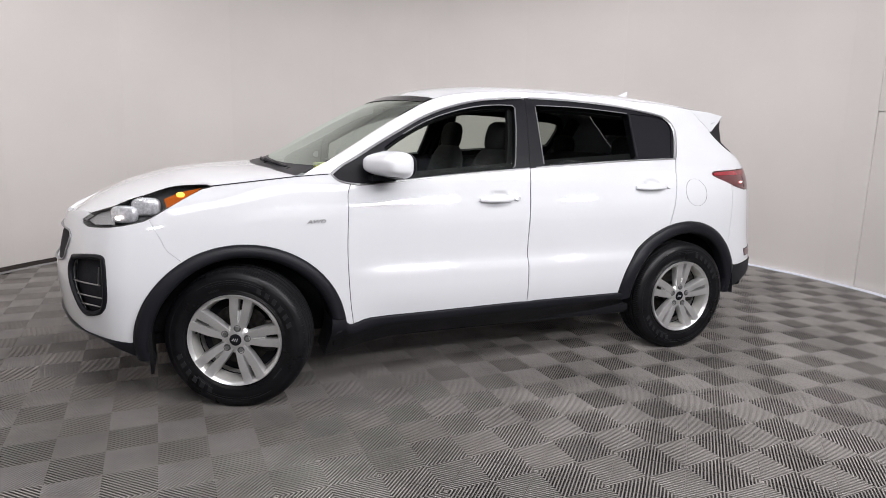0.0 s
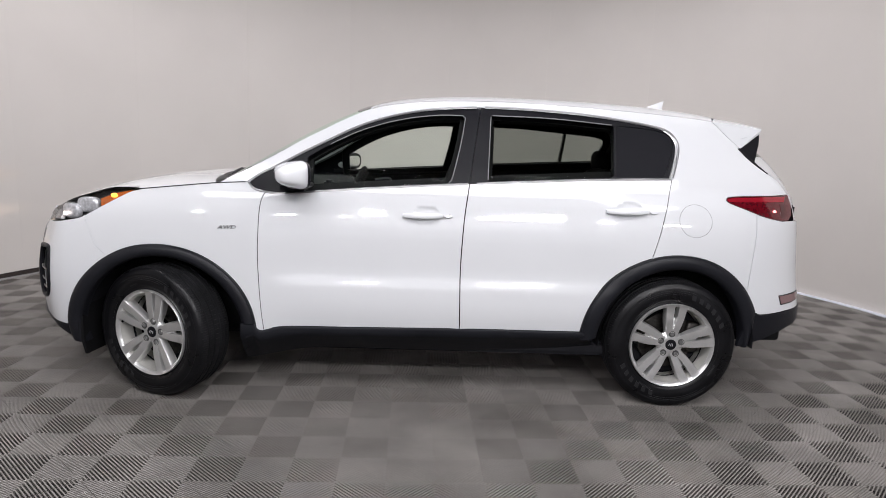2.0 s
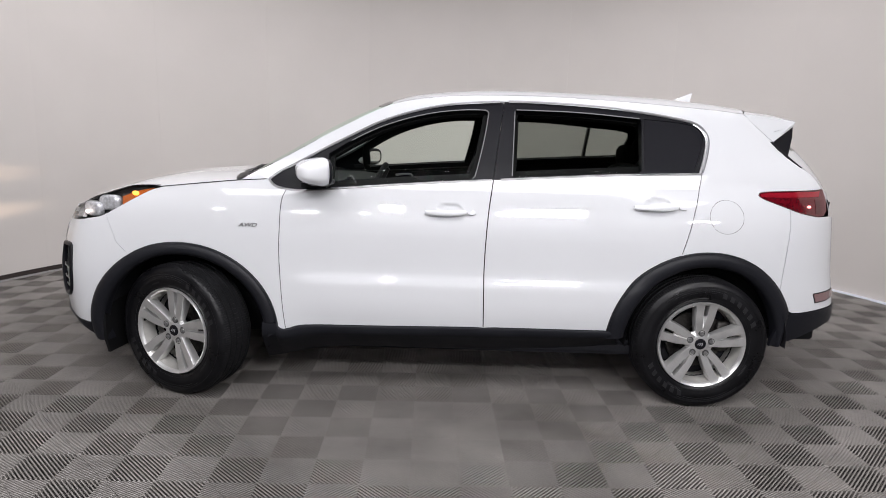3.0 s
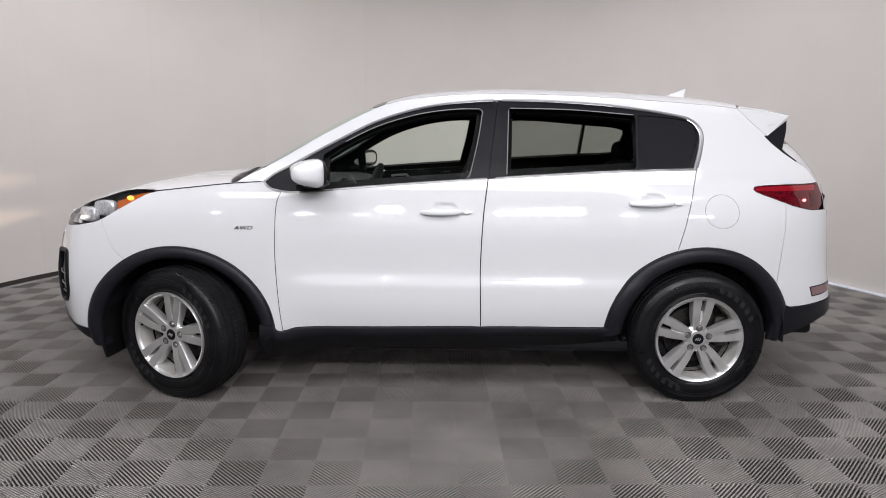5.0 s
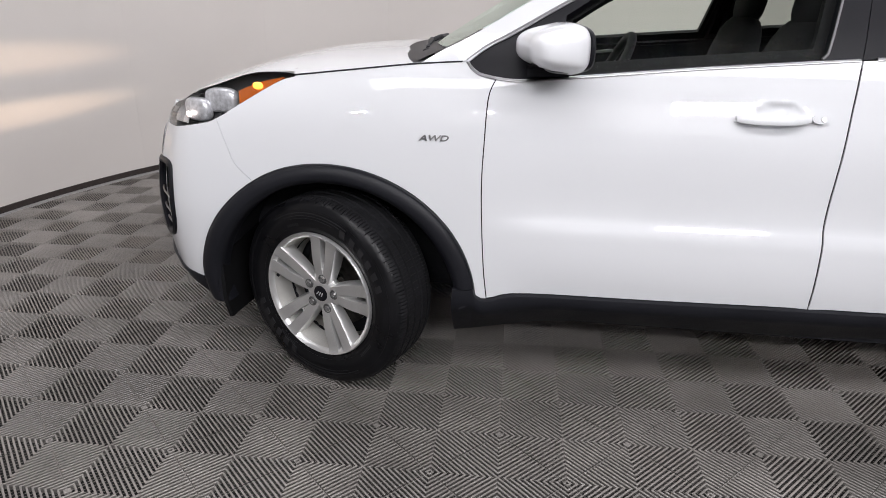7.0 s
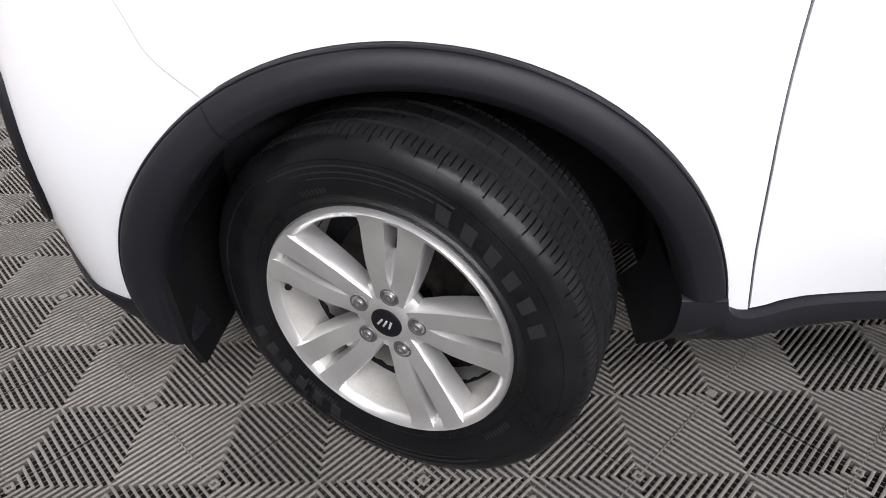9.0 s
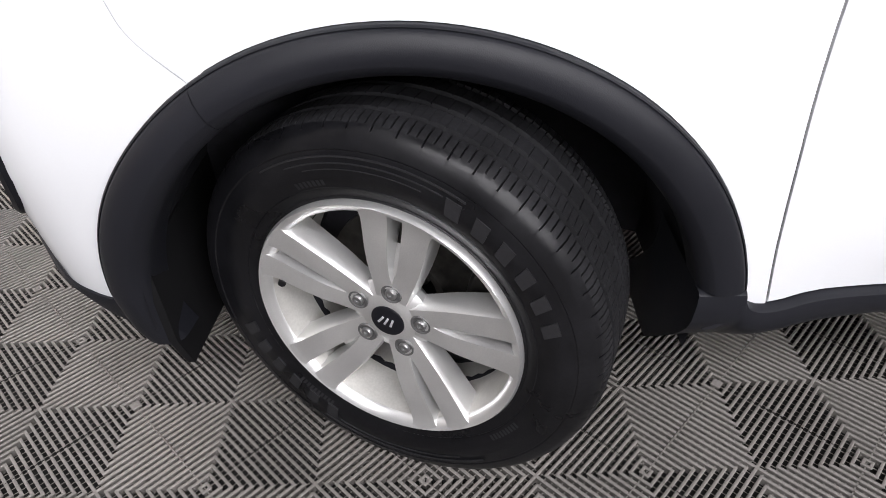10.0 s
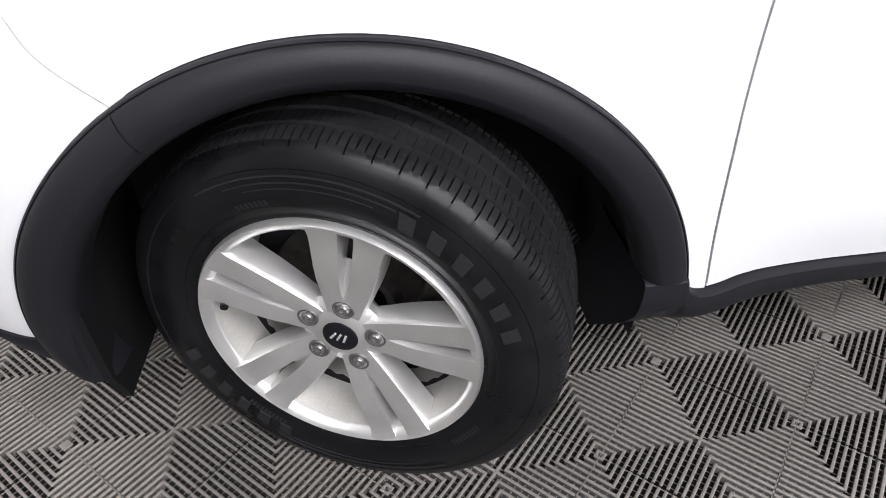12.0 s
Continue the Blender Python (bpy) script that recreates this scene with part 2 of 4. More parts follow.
SIDE = spline([(.1, .09), (.25, .036), (.34, .026), (.40, .018), (.46, .008), (.52, .003), (.58, .003), (.61, .005), (.635, .0122), (.66, .0222), (.70, .0262), (.75, .0255), (.80, .0235), (.84, .0225), (.88, .0235), (.94, .031), (1.0, .0465), (1.06, .0645),
               (1.12, .088), (1.2, .122), (1.3, .172), (1.44, .24), (1.52, .285), (1.58, .35)])
FLANKF = spline([(.1, .08), (.25, .02), (.34, .004), (.5, .004), (.7, .004), (.85, .006), (.94, .014), (1.0, .03), (1.06, .053), (1.12, .086), (1.2, .122), (1.58, .35)])
NOSE = spline([(.1, .15), (.22, .06), (.35, .025), (.5, .005), (.62, .0), (.75, .02), (.88, .06), (.95, .10), (1.02, .165), (1.08, .24), (1.2, .3), (1.58, .5)])
TAIL = spline([(.1, .22), (.3, .05), (.4, .01), (.5, 0), (.6, .012), (.7, .03), (.85, .045), (1.0, .06), (1.1, .08), (1.2, .13), (1.3, .23), (1.4, .33), (1.5, .45), (1.58, .55)])


def ease(a, b, x):
    t = np.clip((x - a) / (b - a), 0, 1)
    return t * t * (3 - 2 * t)


def warp(u):
    """The flank's pieces sit a little further forward than their outlines say."""
    s = -.011 * ease(-.4, -.1, u) - .015 * ease(.5, 1.3, u) + .004 * ease(1.6, 2.6, u) - .016 * ease(2.8, 3.4, u)
    return u + s * ease(U0, U0 + .5, u) * (1 - ease(3.6, U1, u))


DENTS = [(1.350, 1.000, .066, .028, .013), (2.390, 1.052, .066, .028, .013)]   # finger recesses behind the door handles


def skin_at(u, z, off):
    u = warp(np.asarray(u, float))
    x, y = np.interp(u, ARC, PLAN[:, 0]), np.interp(u, ARC, PLAN[:, 1])
    nx, ny = np.interp(u, ARC, OUT[:, 0]), np.interp(u, ARC, OUT[:, 1])
    f, r = 1 - ease(-.9, .3, u), ease(2.7, 3.7, u)
    door = ease(.45, .75, u) * (1 - ease(2.15, 2.5, u))
    side = door * np.interp(z, SIDE[:, 0], SIDE[:, 1]) + (1 - door) * np.interp(z, FLANKF[:, 0], FLANKF[:, 1])
    side = np.where(z > 1.12, np.interp(z, SIDE[:, 0], SIDE[:, 1]), side)
    d = side * (1 - f - r) + np.interp(z, NOSE[:, 0], NOSE[:, 1]) * f + np.interp(z, TAIL[:, 0], TAIL[:, 1]) * r - off
    for cu, cz, ru, rz, deep in DENTS:
        q = np.clip(1 - ((u - cu) / ru) ** 2 - ((z - cz) / rz) ** 2, 0, 1)
        d = d + deep * q * (2 - q)
    return np.stack([x - nx * d, y - ny * d, z + 0 * u], -1)


def skin(u, z, off=0.0):
    """Places and outward normals of the left flank."""
    u, z = np.asarray(u, float), np.asarray(z, float)
    e = 0.006
    du, dz = skin_at(u + e, z, off) - skin_at(u - e, z, off), skin_at(u, z + e, off) - skin_at(u, z - e, off)
    n = np.cross(du, dz)
    n /= np.linalg.norm(n, axis=-1, keepdims=True) + 1e-9
    return skin_at(u, z, off), n


def shrink(poly, d):
    p = np.array(poly, float)
    keep = np.linalg.norm(p - np.roll(p, 1, axis=0), axis=1) > 1e-5
    p = p[keep]
    x, y = p[:, 0], p[:, 1]
    if np.sum(x * np.roll(y, -1) - np.roll(x, -1) * y) < 0:
        p = p[::-1]
    a, b = p - np.roll(p, 1, axis=0), np.roll(p, -1, axis=0) - p
    a, b = a / np.linalg.norm(a, axis=1)[:, None], b / np.linalg.norm(b, axis=1)[:, None]
    n = np.stack([-(a + b)[:, 1], (a + b)[:, 0]], 1)
    n /= np.maximum(np.linalg.norm(n, axis=1), 0.6)[:, None]
    return p + n * d


def flat_cut(poly, step):
    """Fills a polygon of the (u, z) plane with a lattice; gives points, faces and rim edges."""
    bm = bmesh.new()
    bm.faces.new([bm.verts.new((a, b, 0)) for a, b in poly])
    for axis in (0, 1):
        lo, hi = poly[:, axis].min(), poly[:, axis].max()
        for c in np.arange(math.ceil(lo / step) * step, hi, step):
            co, no = [0, 0, 0], [0, 0, 0]
            co[axis], no[axis] = c + 1e-4, 1
            bmesh.ops.bisect_plane(bm, geom=bm.verts[:] + bm.edges[:] + bm.faces[:], dist=1e-5, plane_co=co, plane_no=no)
    bm.normal_update()
    bm.verts.index_update()
    pts = np.array([v.co[:2] for v in bm.verts])
    up = [f.normal.z > 0 for f in bm.faces]
    faces = [[v.index for v in (f.verts if k else reversed(f.verts[:]))] for f, k in zip(bm.faces, up)]
    rim = []
    for f, k in zip(bm.faces, up):
        for lp in f.loops:
            if len(lp.edge.link_faces) == 1:
                a, b = lp.vert.index, lp.link_loop_next.vert.index
                rim.append((a, b) if k else (b, a))
    bm.free()
    return pts, faces, rim


def panel(name, outline, material, parent, sides=(-1,), off=0.0, depth=0.018, gap=0.0022, step=0.045, label=""):
    """A piece of the skin with an outline in (u, z), turned-in edges and a shut line round it."""
    pts, faces, rim = flat_cut(shrink(outline, gap), step)
    pos, nor = skin(pts[:, 0], pts[:, 1], off)
    rim = [e for e in rim if not (all(pts[k, 0] < U0 + 0.004 for k in e) or all(pts[k, 0] > U1 - 0.004 for k in e))]
    verts, polys, normals = [], [], []
    for s in sides:
        flip = np.array([1, -s, 1.0])
        base = len(verts)
        verts += [tuple(p) for p in pos * flip]
        back = {}
        for k in sorted({k for e in rim for k in e}):
            back[k] = len(verts)
            verts.append(tuple((pos[k] - nor[k] * depth) * flip))
        nn = nor * flip
        for f in faces:
            q = f if s < 0 else f[::-1]
            polys.append([base + k for k in q])
            normals += [tuple(nn[k]) for k in q]
        for a, b in rim:
            q = [base + b, base + a, back[a], back[b]]
            if s > 0:
                q = q[::-1]
            polys.append(q)
            fn = (Vector(verts[q[1]]) - Vector(verts[q[0]])).cross(Vector(verts[q[2]]) - Vector(verts[q[1]]))
            normals += [tuple(fn.normalized())] * 4
    me = bpy.data.meshes.new(name)
    me.from_pydata(verts, [], polys)
    for p in me.polygons:
        p.use_smooth = True
    me.normals_split_custom_set(normals)
    return mesh_object(name, me, material, parent, label)


def mirrored(rows, s):
    return [[(p[0], p[1] * -s, p[2]) for p in row] for row in rows]


def band(name, outer, inner, profile, material, parent, s=-1, n=48, label="", both=False):
    """A strip of the skin between two curves in (u, z); profile: share of the width, height over the skin."""
    a, b = resample(outer, n), resample(inner, n)
    rows = []
    for share, off in profile:
        c = a + (b - a) * share
        rows.append([tuple(p) for p in skin_at(c[:, 0], c[:, 1], np.full(len(c), off))])
    bm = bmesh.new()
    for k in ((-1, 1) if both else (s,)):
        grid(bm, mirrored(rows, k))
    return part(name, bm, material, parent, label)


def patch(name, edge, middle, material, parent, power=2.2, n=14, depth=0.0, label="", span=(-1.0, 1.0)):
    """A sheet from the left edge curve over the middle curve to the mirrored right edge."""
    e, c = np.array(edge, float), np.array(middle, float)
    rows = []
    for t in np.linspace(span[0], span[1], 2 * n + 1):
        w = (1 - abs(t) ** power)
        row = e + (c - e) * w
        row[:, 1] = e[:, 1] * abs(t) * (1 if t < 0 else -1)
        rows.append([tuple(p) for p in row])
    bm = bmesh.new()
    grid(bm, rows)
    if depth:
        bm.normal_update()
        bmesh.ops.solidify(bm, geom=bm.faces[:], thickness=depth)
    return part(name, bm, material, parent, label)


def tube(bm, pts, r, sides=8, cap=True):
    p = [Vector(q) for q in pts]
    rows = []
    for i, q in enumerate(p):
        d = (p[min(i + 1, len(p) - 1)] - p[max(i - 1, 0)]).normalized()
        a = d.orthogonal().normalized() if i == 0 else (a - d * a.dot(d)).normalized()
        b = d.cross(a)
        rows.append([q + (a * math.cos(k * math.tau / sides) + b * math.sin(k * math.tau / sides)) * r for k in range(sides)])
    vs = grid(bm, rows, close_v=True)
    if cap:
        bm.faces.new(vs[0])
        bm.faces.new(vs[-1][::-1])


def superball(bm, centre, size, power=2.6, nu=24, nv=14, m=None):
    """A rounded block."""
    rows = []
    sg = lambda v: math.copysign(abs(v) ** (2 / power), v)
    for j in range(nv + 1):
        b = -math.pi / 2 + math.pi * j / nv
        rows.append([(centre[0] + size[0] * sg(math.cos(b)) * sg(math.cos(a)), centre[1] + size[1] * sg(math.cos(b)) * sg(math.sin(a)), centre[2] + size[2] * sg(math.sin(b)))
                     for a in [math.tau * i / nu for i in range(nu)]])
    vs = grid(bm, rows, close_v=True)
    bmesh.ops.remove_doubles(bm, verts=[v for r in vs for v in r], dist=1e-5)
    if m is not None:
        bmesh.ops.transform(bm, matrix=m, verts=bm.verts[:])


# ---- the booth ----
def ring(bm, a0, a1, r0, r1, z0, z1, n=24, flat=0.0, skew=0):
    """A bent slab; flat presses it inwards by so much, skew moves the pressed place to its start (1) or its end (-1)."""
    rows = []
    for i in range(n + 1):
        a = radians(a0 + (a1 - a0) * i / n)
        c, s = math.cos(a), math.sin(a)
        t = 1 - i / n if skew < 0 else i / n
        d = flat * (6.75 * t * (1 - t) ** 2 if skew else 4 * t * (1 - t))
        rows.append([(CX + (r - d) * c, CY + (r - d) * s, z) for r, z in ((r0, z0), (r0, z1), (r1, z1), (r1, z0))])
    vs = grid(bm, rows, close_v=True)
    bm.faces.new(vs[0])
    bm.faces.new(vs[-1][::-1])


def sheet(name, x0, x1, y0, y1, z0, z1, material, label=""):
    bm = bmesh.new()
    box(bm, x0, x1, y0, y1, z0, z1)
    return tagged(part(name, bm, material, None, label, smooth=False), kind="structure")


def booth():
    wall = thing("wall_round", "curved off-white photo booth wall of joined panels", "wall", kind="structure")
    seams = [-2.6] + [122.1 - 17.2 * k for k in range(7, -6, -1)]
    for a, b in zip(seams, seams[1:]):
        bm = bmesh.new()
        flat, skew = (0.011, 1) if abs(a - 122.1) < .1 else (0.010, -1) if abs(b - 122.1) < .1 else (0.004, 0)
        ring(bm, a + 0.003, b - 0.003, RAD, RAD + 0.06, 0, TOP - 0.004, 20, flat, skew)
        part("wall_panel", bm, WALL, wall)
    for z0, z1, name in ((0, 1.588, "door_leaf"), (1.592, TOP - 0.004, "wall_panel")):
        bm = bmesh.new()
        ring(bm, -24, -2.64, RAD + (0.012 if z0 == 0 else 0), RAD + 0.06, z0, z1, 14)
        part(name, bm, WALL, wall)
    bm = bmesh.new()
    ring(bm, 70, 208, RAD - 0.012, RAD - 0.0005, 0.012, 0.05, 60)
    tagged(part("baseboard", bm, BASEDARK, None, "thin dark rubber base strip along the booth wall"), kind="structure")
    bm = bmesh.new()
    ring(bm, -22, 69.9, RAD - 0.045, RAD - 0.002, -0.004, 0.011, 50)
    tagged(part("trim", bm, EDGE, None, "pale edge strip round the tiled floor"), kind="structure")
    bm = bmesh.new()
    ring(bm, 70.1, 208, RAD - 0.030, RAD - 0.002, -0.004, 0.010, 70)
    tagged(part("trim", bm, EDGEGREY, None, "thin grey edge strip below the base strip"), kind="structure")
    sheet("floor", -5, 8, -8.5, 5, -0.1, -0.024, SLAB, "dark slab under the floor tiles")
    sheet("ceiling", -5, 8, -8.5, 5, TOP, TOP + 0.1, CEIL, "dark ceiling over the booth")
    bm = bmesh.new()
    ring(bm, -22, 202, .02, RAD + .05, TOP - .03, TOP - .006, 70)
    tagged(part("ceiling_panel", bm, WHITECEIL, None, "white ceiling panel of the booth"), kind="structure")
    sheet("wall_north", -5, 8, 5, 5.1, -0.1, TOP, PLAIN, "plain grey wall behind the booth")
    sheet("wall_south", -5, 8, -8.6, -8.5, -0.1, TOP, PLAIN, "plain grey wall facing the booth")
    sheet("wall_west", -5.1, -5, -8.5, 5, -0.1, TOP, PLAIN, "plain grey side wall")
    sheet("wall_east", 8, 8.1, -8.5, 5, -0.1, TOP, PLAIN, "plain grey side wall")


booth()

# ---- the car ----
car = thing("car", "white compact crossover car with black wheel arches and lit lamps", "car")
NOSEU = U0
TR_LOW = spline([(.447, 1.121), (.468, 1.098), (.502, 1.083), (.59, 1.071), (.688, 1.076), (.872, 1.092), (1.154, 1.116), (1.581, 1.147), (2.009, 1.175), (2.297, 1.191), (2.641, 1.203)])
TR_UP = spline([(.447, 1.123), (.507, 1.166), (.575, 1.201), (.712, 1.277), (.851, 1.349), (.992, 1.418), (1.135, 1.468), (1.281, 1.504), (1.428, 1.526), (1.644, 1.541), (1.872, 1.540),
                (2.168, 1.524), (2.403, 1.497), (2.582, 1.468), (2.652, 1.444), (2.688, 1.40), (2.692, 1.351), (2.672, 1.281), (2.641, 1.203)])
GAPF = spline([(.537, 1.076), (.518, 1.02), (.512, .892), (.508, .777), (.511, .658), (.522, .483), (.536, .366)])
GAPB = spline([(1.644, 1.541), (1.624, 1.407), (1.588, 1.147), (1.566, .979), (1.556, .809), (1.554, .632), (1.560, .399)])
GAPR = spline([(2.643, 1.203), (2.619, 1.114), (2.586, 1.006), (2.560, .909), (2.530, .800)])
DOORBOT = spline([(.536, .366), (.562, .3715), (.60, .383), (.68, .3885), (1.056, .393), (1.56, .401), (2.12, .401), (2.20, .402)])
HOODLN = spline([(.447, 1.122), (.297, 1.112), (.152, 1.097), (-.120, 1.065)])
HEADTOP = spline([(-.120, 1.066), (-.157, 1.072), (-.296, 1.063), (-.42, 1.027), (-.498, 1.006), (-.70, .960), (-.79, .932), (-.86, .900)])
HEADLOW = spline([(-.120, 1.061), (-.180, 1.043), (-.308, .976), (-.40, .924), (-.450, .906), (-.563, .888), (-.753, .875), (-.85, .887)])
SEAM = spline([(-.263, .724), (-.33, .781), (-.358, .834), (-.405, .922)])


def ellipse(cx, cz, rx, rz, a0, a1, n=60):
    t = np.radians(np.linspace(a0, a1, n))
    return np.stack([cx + rx * np.cos(t), cz + rz * np.sin(t)], 1)


ARCHF = ellipse(.001, .336, .50, .462, 178, 3)
ARCHFI = ellipse(.003, .30, .434, .434, 172, 2)
ARCHR = ellipse(2.673, .36, .487, .462, 172, 20)


def ribbon(name, c, width, material, parent, s, height=.006):
    """A thin raised strip along a curve of the skin."""
    c = resample(c, max(6, int(len(c))))
    d = np.gradient(c, axis=0)
    d /= np.linalg.norm(d, axis=1)[:, None]
    n = np.stack([-d[:, 1], d[:, 0]], 1)
    rows = [[tuple(p) for p in skin_at((c + n * w * width)[:, 0], (c + n * w * width)[:, 1], np.full(len(c), o))] for w, o in ((-.5, -.006), (-.5, height * .6), (-.25, height), (.25, height), (.5, height * .6), (.5, -.006))]
    bm = bmesh.new()
    grid(bm, mirrored(rows, s))
    return part(name, bm, material, parent)


def cut(curve, axis, lo, hi):
    """The stretch of a curve whose coordinate lies between two values."""
    return curve[(curve[:, axis] >= lo - 1e-6) & (curve[:, axis] <= hi + 1e-6)]


def poly_area(p):
    return np.sum(p[:, 0] * np.roll(p[:, 1], -1) - np.roll(p[:, 0], -1) * p[:, 1])


def holed(outline, *holes):
    """An outline with openings, joined to its edge by slits."""
    for g in holes:
        d = np.linalg.norm(outline[:, None] - g[None], axis=2)
        i, j = np.unravel_index(np.argmin(d), d.shape)
        gg = np.roll(g, -j, axis=0)
        hole = np.vstack([gg, gg[:1]])
        if poly_area(outline) * poly_area(g) > 0:
            hole = hole[::-1]
        outline = np.vstack([outline[:i + 1], hole, outline[i:]])
    return outline


def body_panels():
    fog = spline([(-.861, .730), (-.75, .744), (-.640, .748), (-.618, .717), (-.609, .642), (-.612, .564), (-.642, .507), (-.709, .482), (-.771, .483), (-.829, .548), (-.874, .633), (-.882, .687), (-.861, .730)], 5)
    grille = spline([(NOSEU, .832), (-1.215, .836), (-1.013, .840), (-.955, .832), (-.936, .806), (-.950, .755), (-.991, .70), (-1.2, .675), (NOSEU, .67)], 6)
    low = spline([(-.499, .354), (-.601, .367), (-.80, .385), (-.97, .413), (-1.2, .43), (NOSEU, .435)], 8)
    top = np.vstack([[(-.86, .9025), (-.825, .9195), (-.797, .9305)], spline([(-.83, .9335), (-.89, .9385), (-.97, .932), (-1.15, .908), (NOSEU, .888)], 8)])
    af = ARCHF[ARCHF[:, 0] < -.269]
    keyhole = holed(np.vstack([SEAM[::-1], af[::-1], low, grille[::-1], top[::-1], HEADLOW[HEADLOW[:, 0] < -.408][::-1]]), fog[:-1])
    panel("front_bumper", keyhole, PAINT, car, (-1, 1), label="white painted front bumper", gap=.0004)
    panel("grille", grille, BLACK, car, (-1, 1), off=-.010, gap=-.008, label="black mesh grille")
    bm = bmesh.new()
    for s in (-1, 1):
        g = skin_at(grille[:, 0], grille[:, 1], np.full(len(grille), .004)) * np.array([1, -s, 1])
        tube(bm, [tuple(p) for p in g], .005, 6)
    part("grille_surround", bm, DARKCHROME, car, "dark metal grille surround")
    for s in (-1, 1):
        intake = panel("fog_lamp_intake", fog, BLACK, car, (s,), off=-.035, gap=-.012, label="black ribbed fog lamp intake")
        bm = bmesh.new()
        g = skin_at(fog[:, 0], fog[:, 1], np.full(len(fog), -.003)) * np.array([1, -s, 1])
        tube(bm, [tuple(p) for p in g], .013, 8)
        part("intake_frame", bm, TRIMBLACK, intake)
        for z, a, b in ((.622, -.865, -.645), (.563, -.835, -.63), (.520, -.80, -.66)):
            q = np.stack([np.linspace(a, b, 8), np.full(8, z)], 1)
            bm = bmesh.new()
            tube(bm, [tuple(p) for p in skin_at(q[:, 0], q[:, 1], np.full(8, -.008)) * np.array([1, -s, 1])], .0035, 6)
            part("intake_bar", bm, CHROME, intake)
        bm = bmesh.new()
        q = np.stack([np.full(6, -.655), np.linspace(.622, .705, 6)], 1)
        tube(bm, [tuple(p) for p in skin_at(q[:, 0], q[:, 1], np.full(6, -.008)) * np.array([1, -s, 1])], .004, 6)
        part("intake_bar", bm, CHROME, intake)
    lip_top = low[::-1]
    lip_low = spline([(NOSEU, .36), (-.9, .368), (-.69, .358), (-.59, .322), (-.52, .288), (-.47, .264)], 10)
    band("front_lip", np.vstack([lip_top, [(-.49, .36)]]), lip_low, [(0, -.012), (0, .004), (.15, .008), (.8, .0), (1, -.02), (1, -.12)], CLAD, car, both=True, label="black plastic front lip")

    fender_arch = ARCHF[ARCHF[:, 0] >= -.257]
    fender = np.vstack([SEAM[::-1], fender_arch, GAPF[::-1], TR_LOW[(TR_LOW[:, 0] < .535)][::-1], HOODLN, HEADLOW[(HEADLOW[:, 0] > -.402)]])
    fdoor = np.vstack([GAPF, DOORBOT[DOORBOT[:, 0] < 1.558], GAPB[(GAPB[:, 1] < 1.145)][::-1], [(1.588, 1.1474)], TR_LOW[(TR_LOW[:, 0] > .55) & (TR_LOW[:, 0] < 1.58)][::-1]])
    ra = ARCHR[(ARCHR[:, 0] < 2.53)]
    rdoor = np.vstack([[(1.588, 1.1474)], GAPB[GAPB[:, 1] < 1.145], DOORBOT[(DOORBOT[:, 0] > 1.562) & (DOORBOT[:, 0] < 2.19)], ra, GAPR[::-1], TR_LOW[(TR_LOW[:, 0] > 1.59)][::-1]])
    edge_up = spline([(.30, 1.114), (.36, 1.15), (.438, 1.188), (.569, 1.262), (.706, 1.341), (.846, 1.416), (.959, 1.472), (1.062, 1.514), (1.2, 1.545), (1.4, 1.566), (1.645, 1.576), (1.9, 1.575),
                      (2.2, 1.562), (2.5, 1.545), (2.75, 1.527), (2.93, 1.512)])
    dedge = spline([(2.93, 1.512), (2.957, 1.492), (3.03, 1.43), (3.095, 1.382), (3.196, 1.304), (3.282, 1.245), (3.335, 1.212), (3.375, 1.163), (3.395, 1.137)])
    tail_top = spline([(3.395, 1.137), (3.30, 1.132), (3.10, 1.128), (2.957, 1.121), (2.932, 1.105)])
    tail_low = spline([(2.932, 1.105), (2.955, 1.09), (3.026, 1.066), (3.157, 1.026), (3.28, 1.003), (3.35, 1.001)])
    bseam = spline([(3.11, 1.04), (3.10, .92), (3.085, .78), (3.07, .635)])
    qa = ARCHR[(ARCHR[:, 0] >= 2.53) & (ARCHR[:, 0] <= 3.07)]
    quarter = np.vstack([HOODLN[HOODLN[:, 0] > .31][::-1], TR_UP, GAPR, qa, bseam[::-1], tail_low[tail_low[:, 0] < 3.11][::-1], tail_top[::-1], dedge[::-1], edge_up[::-1]])
    rb = ARCHR[(ARCHR[:, 0] > 3.07)]
    bline = spline([(3.137, .516), (3.172, .508), (3.26, .511), (3.433, .522), (3.8, .53), (U1, .53)])
    rbumper = np.vstack([bseam, rb, bline, [(U1, .95), (3.9, .96), (3.6, .985), (3.42, 1.0)], tail_low[tail_low[:, 0] > 3.11][::-1]])
    bottom = spline([(U1, .45), (3.7, .45), (3.46, .438), (3.32, .405), (3.20, .370), (3.08, .342), (3.04, .336)])
    doors = {}
    for s in (-1, 1):
        panel("front_fender", fender, PAINT, car, (s,), gap=.0010, depth=.012, label="white front wing")
        doors["front", s] = panel("front_door", fdoor, PAINT, car, (s,), step=.014, depth=.012, gap=.0028, label="white front door")
        doors["rear", s] = panel("rear_door", rdoor, PAINT, car, (s,), step=.014, depth=.012, gap=.0028, label="white rear door")
        panel("rear_quarter_panel", quarter, PAINT, car, (s,), gap=.0015, label="white body side with roof pillars")
    # black strips just under the skin, in place of the shade in the door gaps
    for s in (-1, 1):
        for key, c in (("front", GAPF[2:]), ("front", GAPB[GAPB[:, 1] < 1.14]), ("rear", GAPR[:-1])):
            ribbon("door_gap_shade", c, .012, BLACK, doors[key, s], s, -.005)
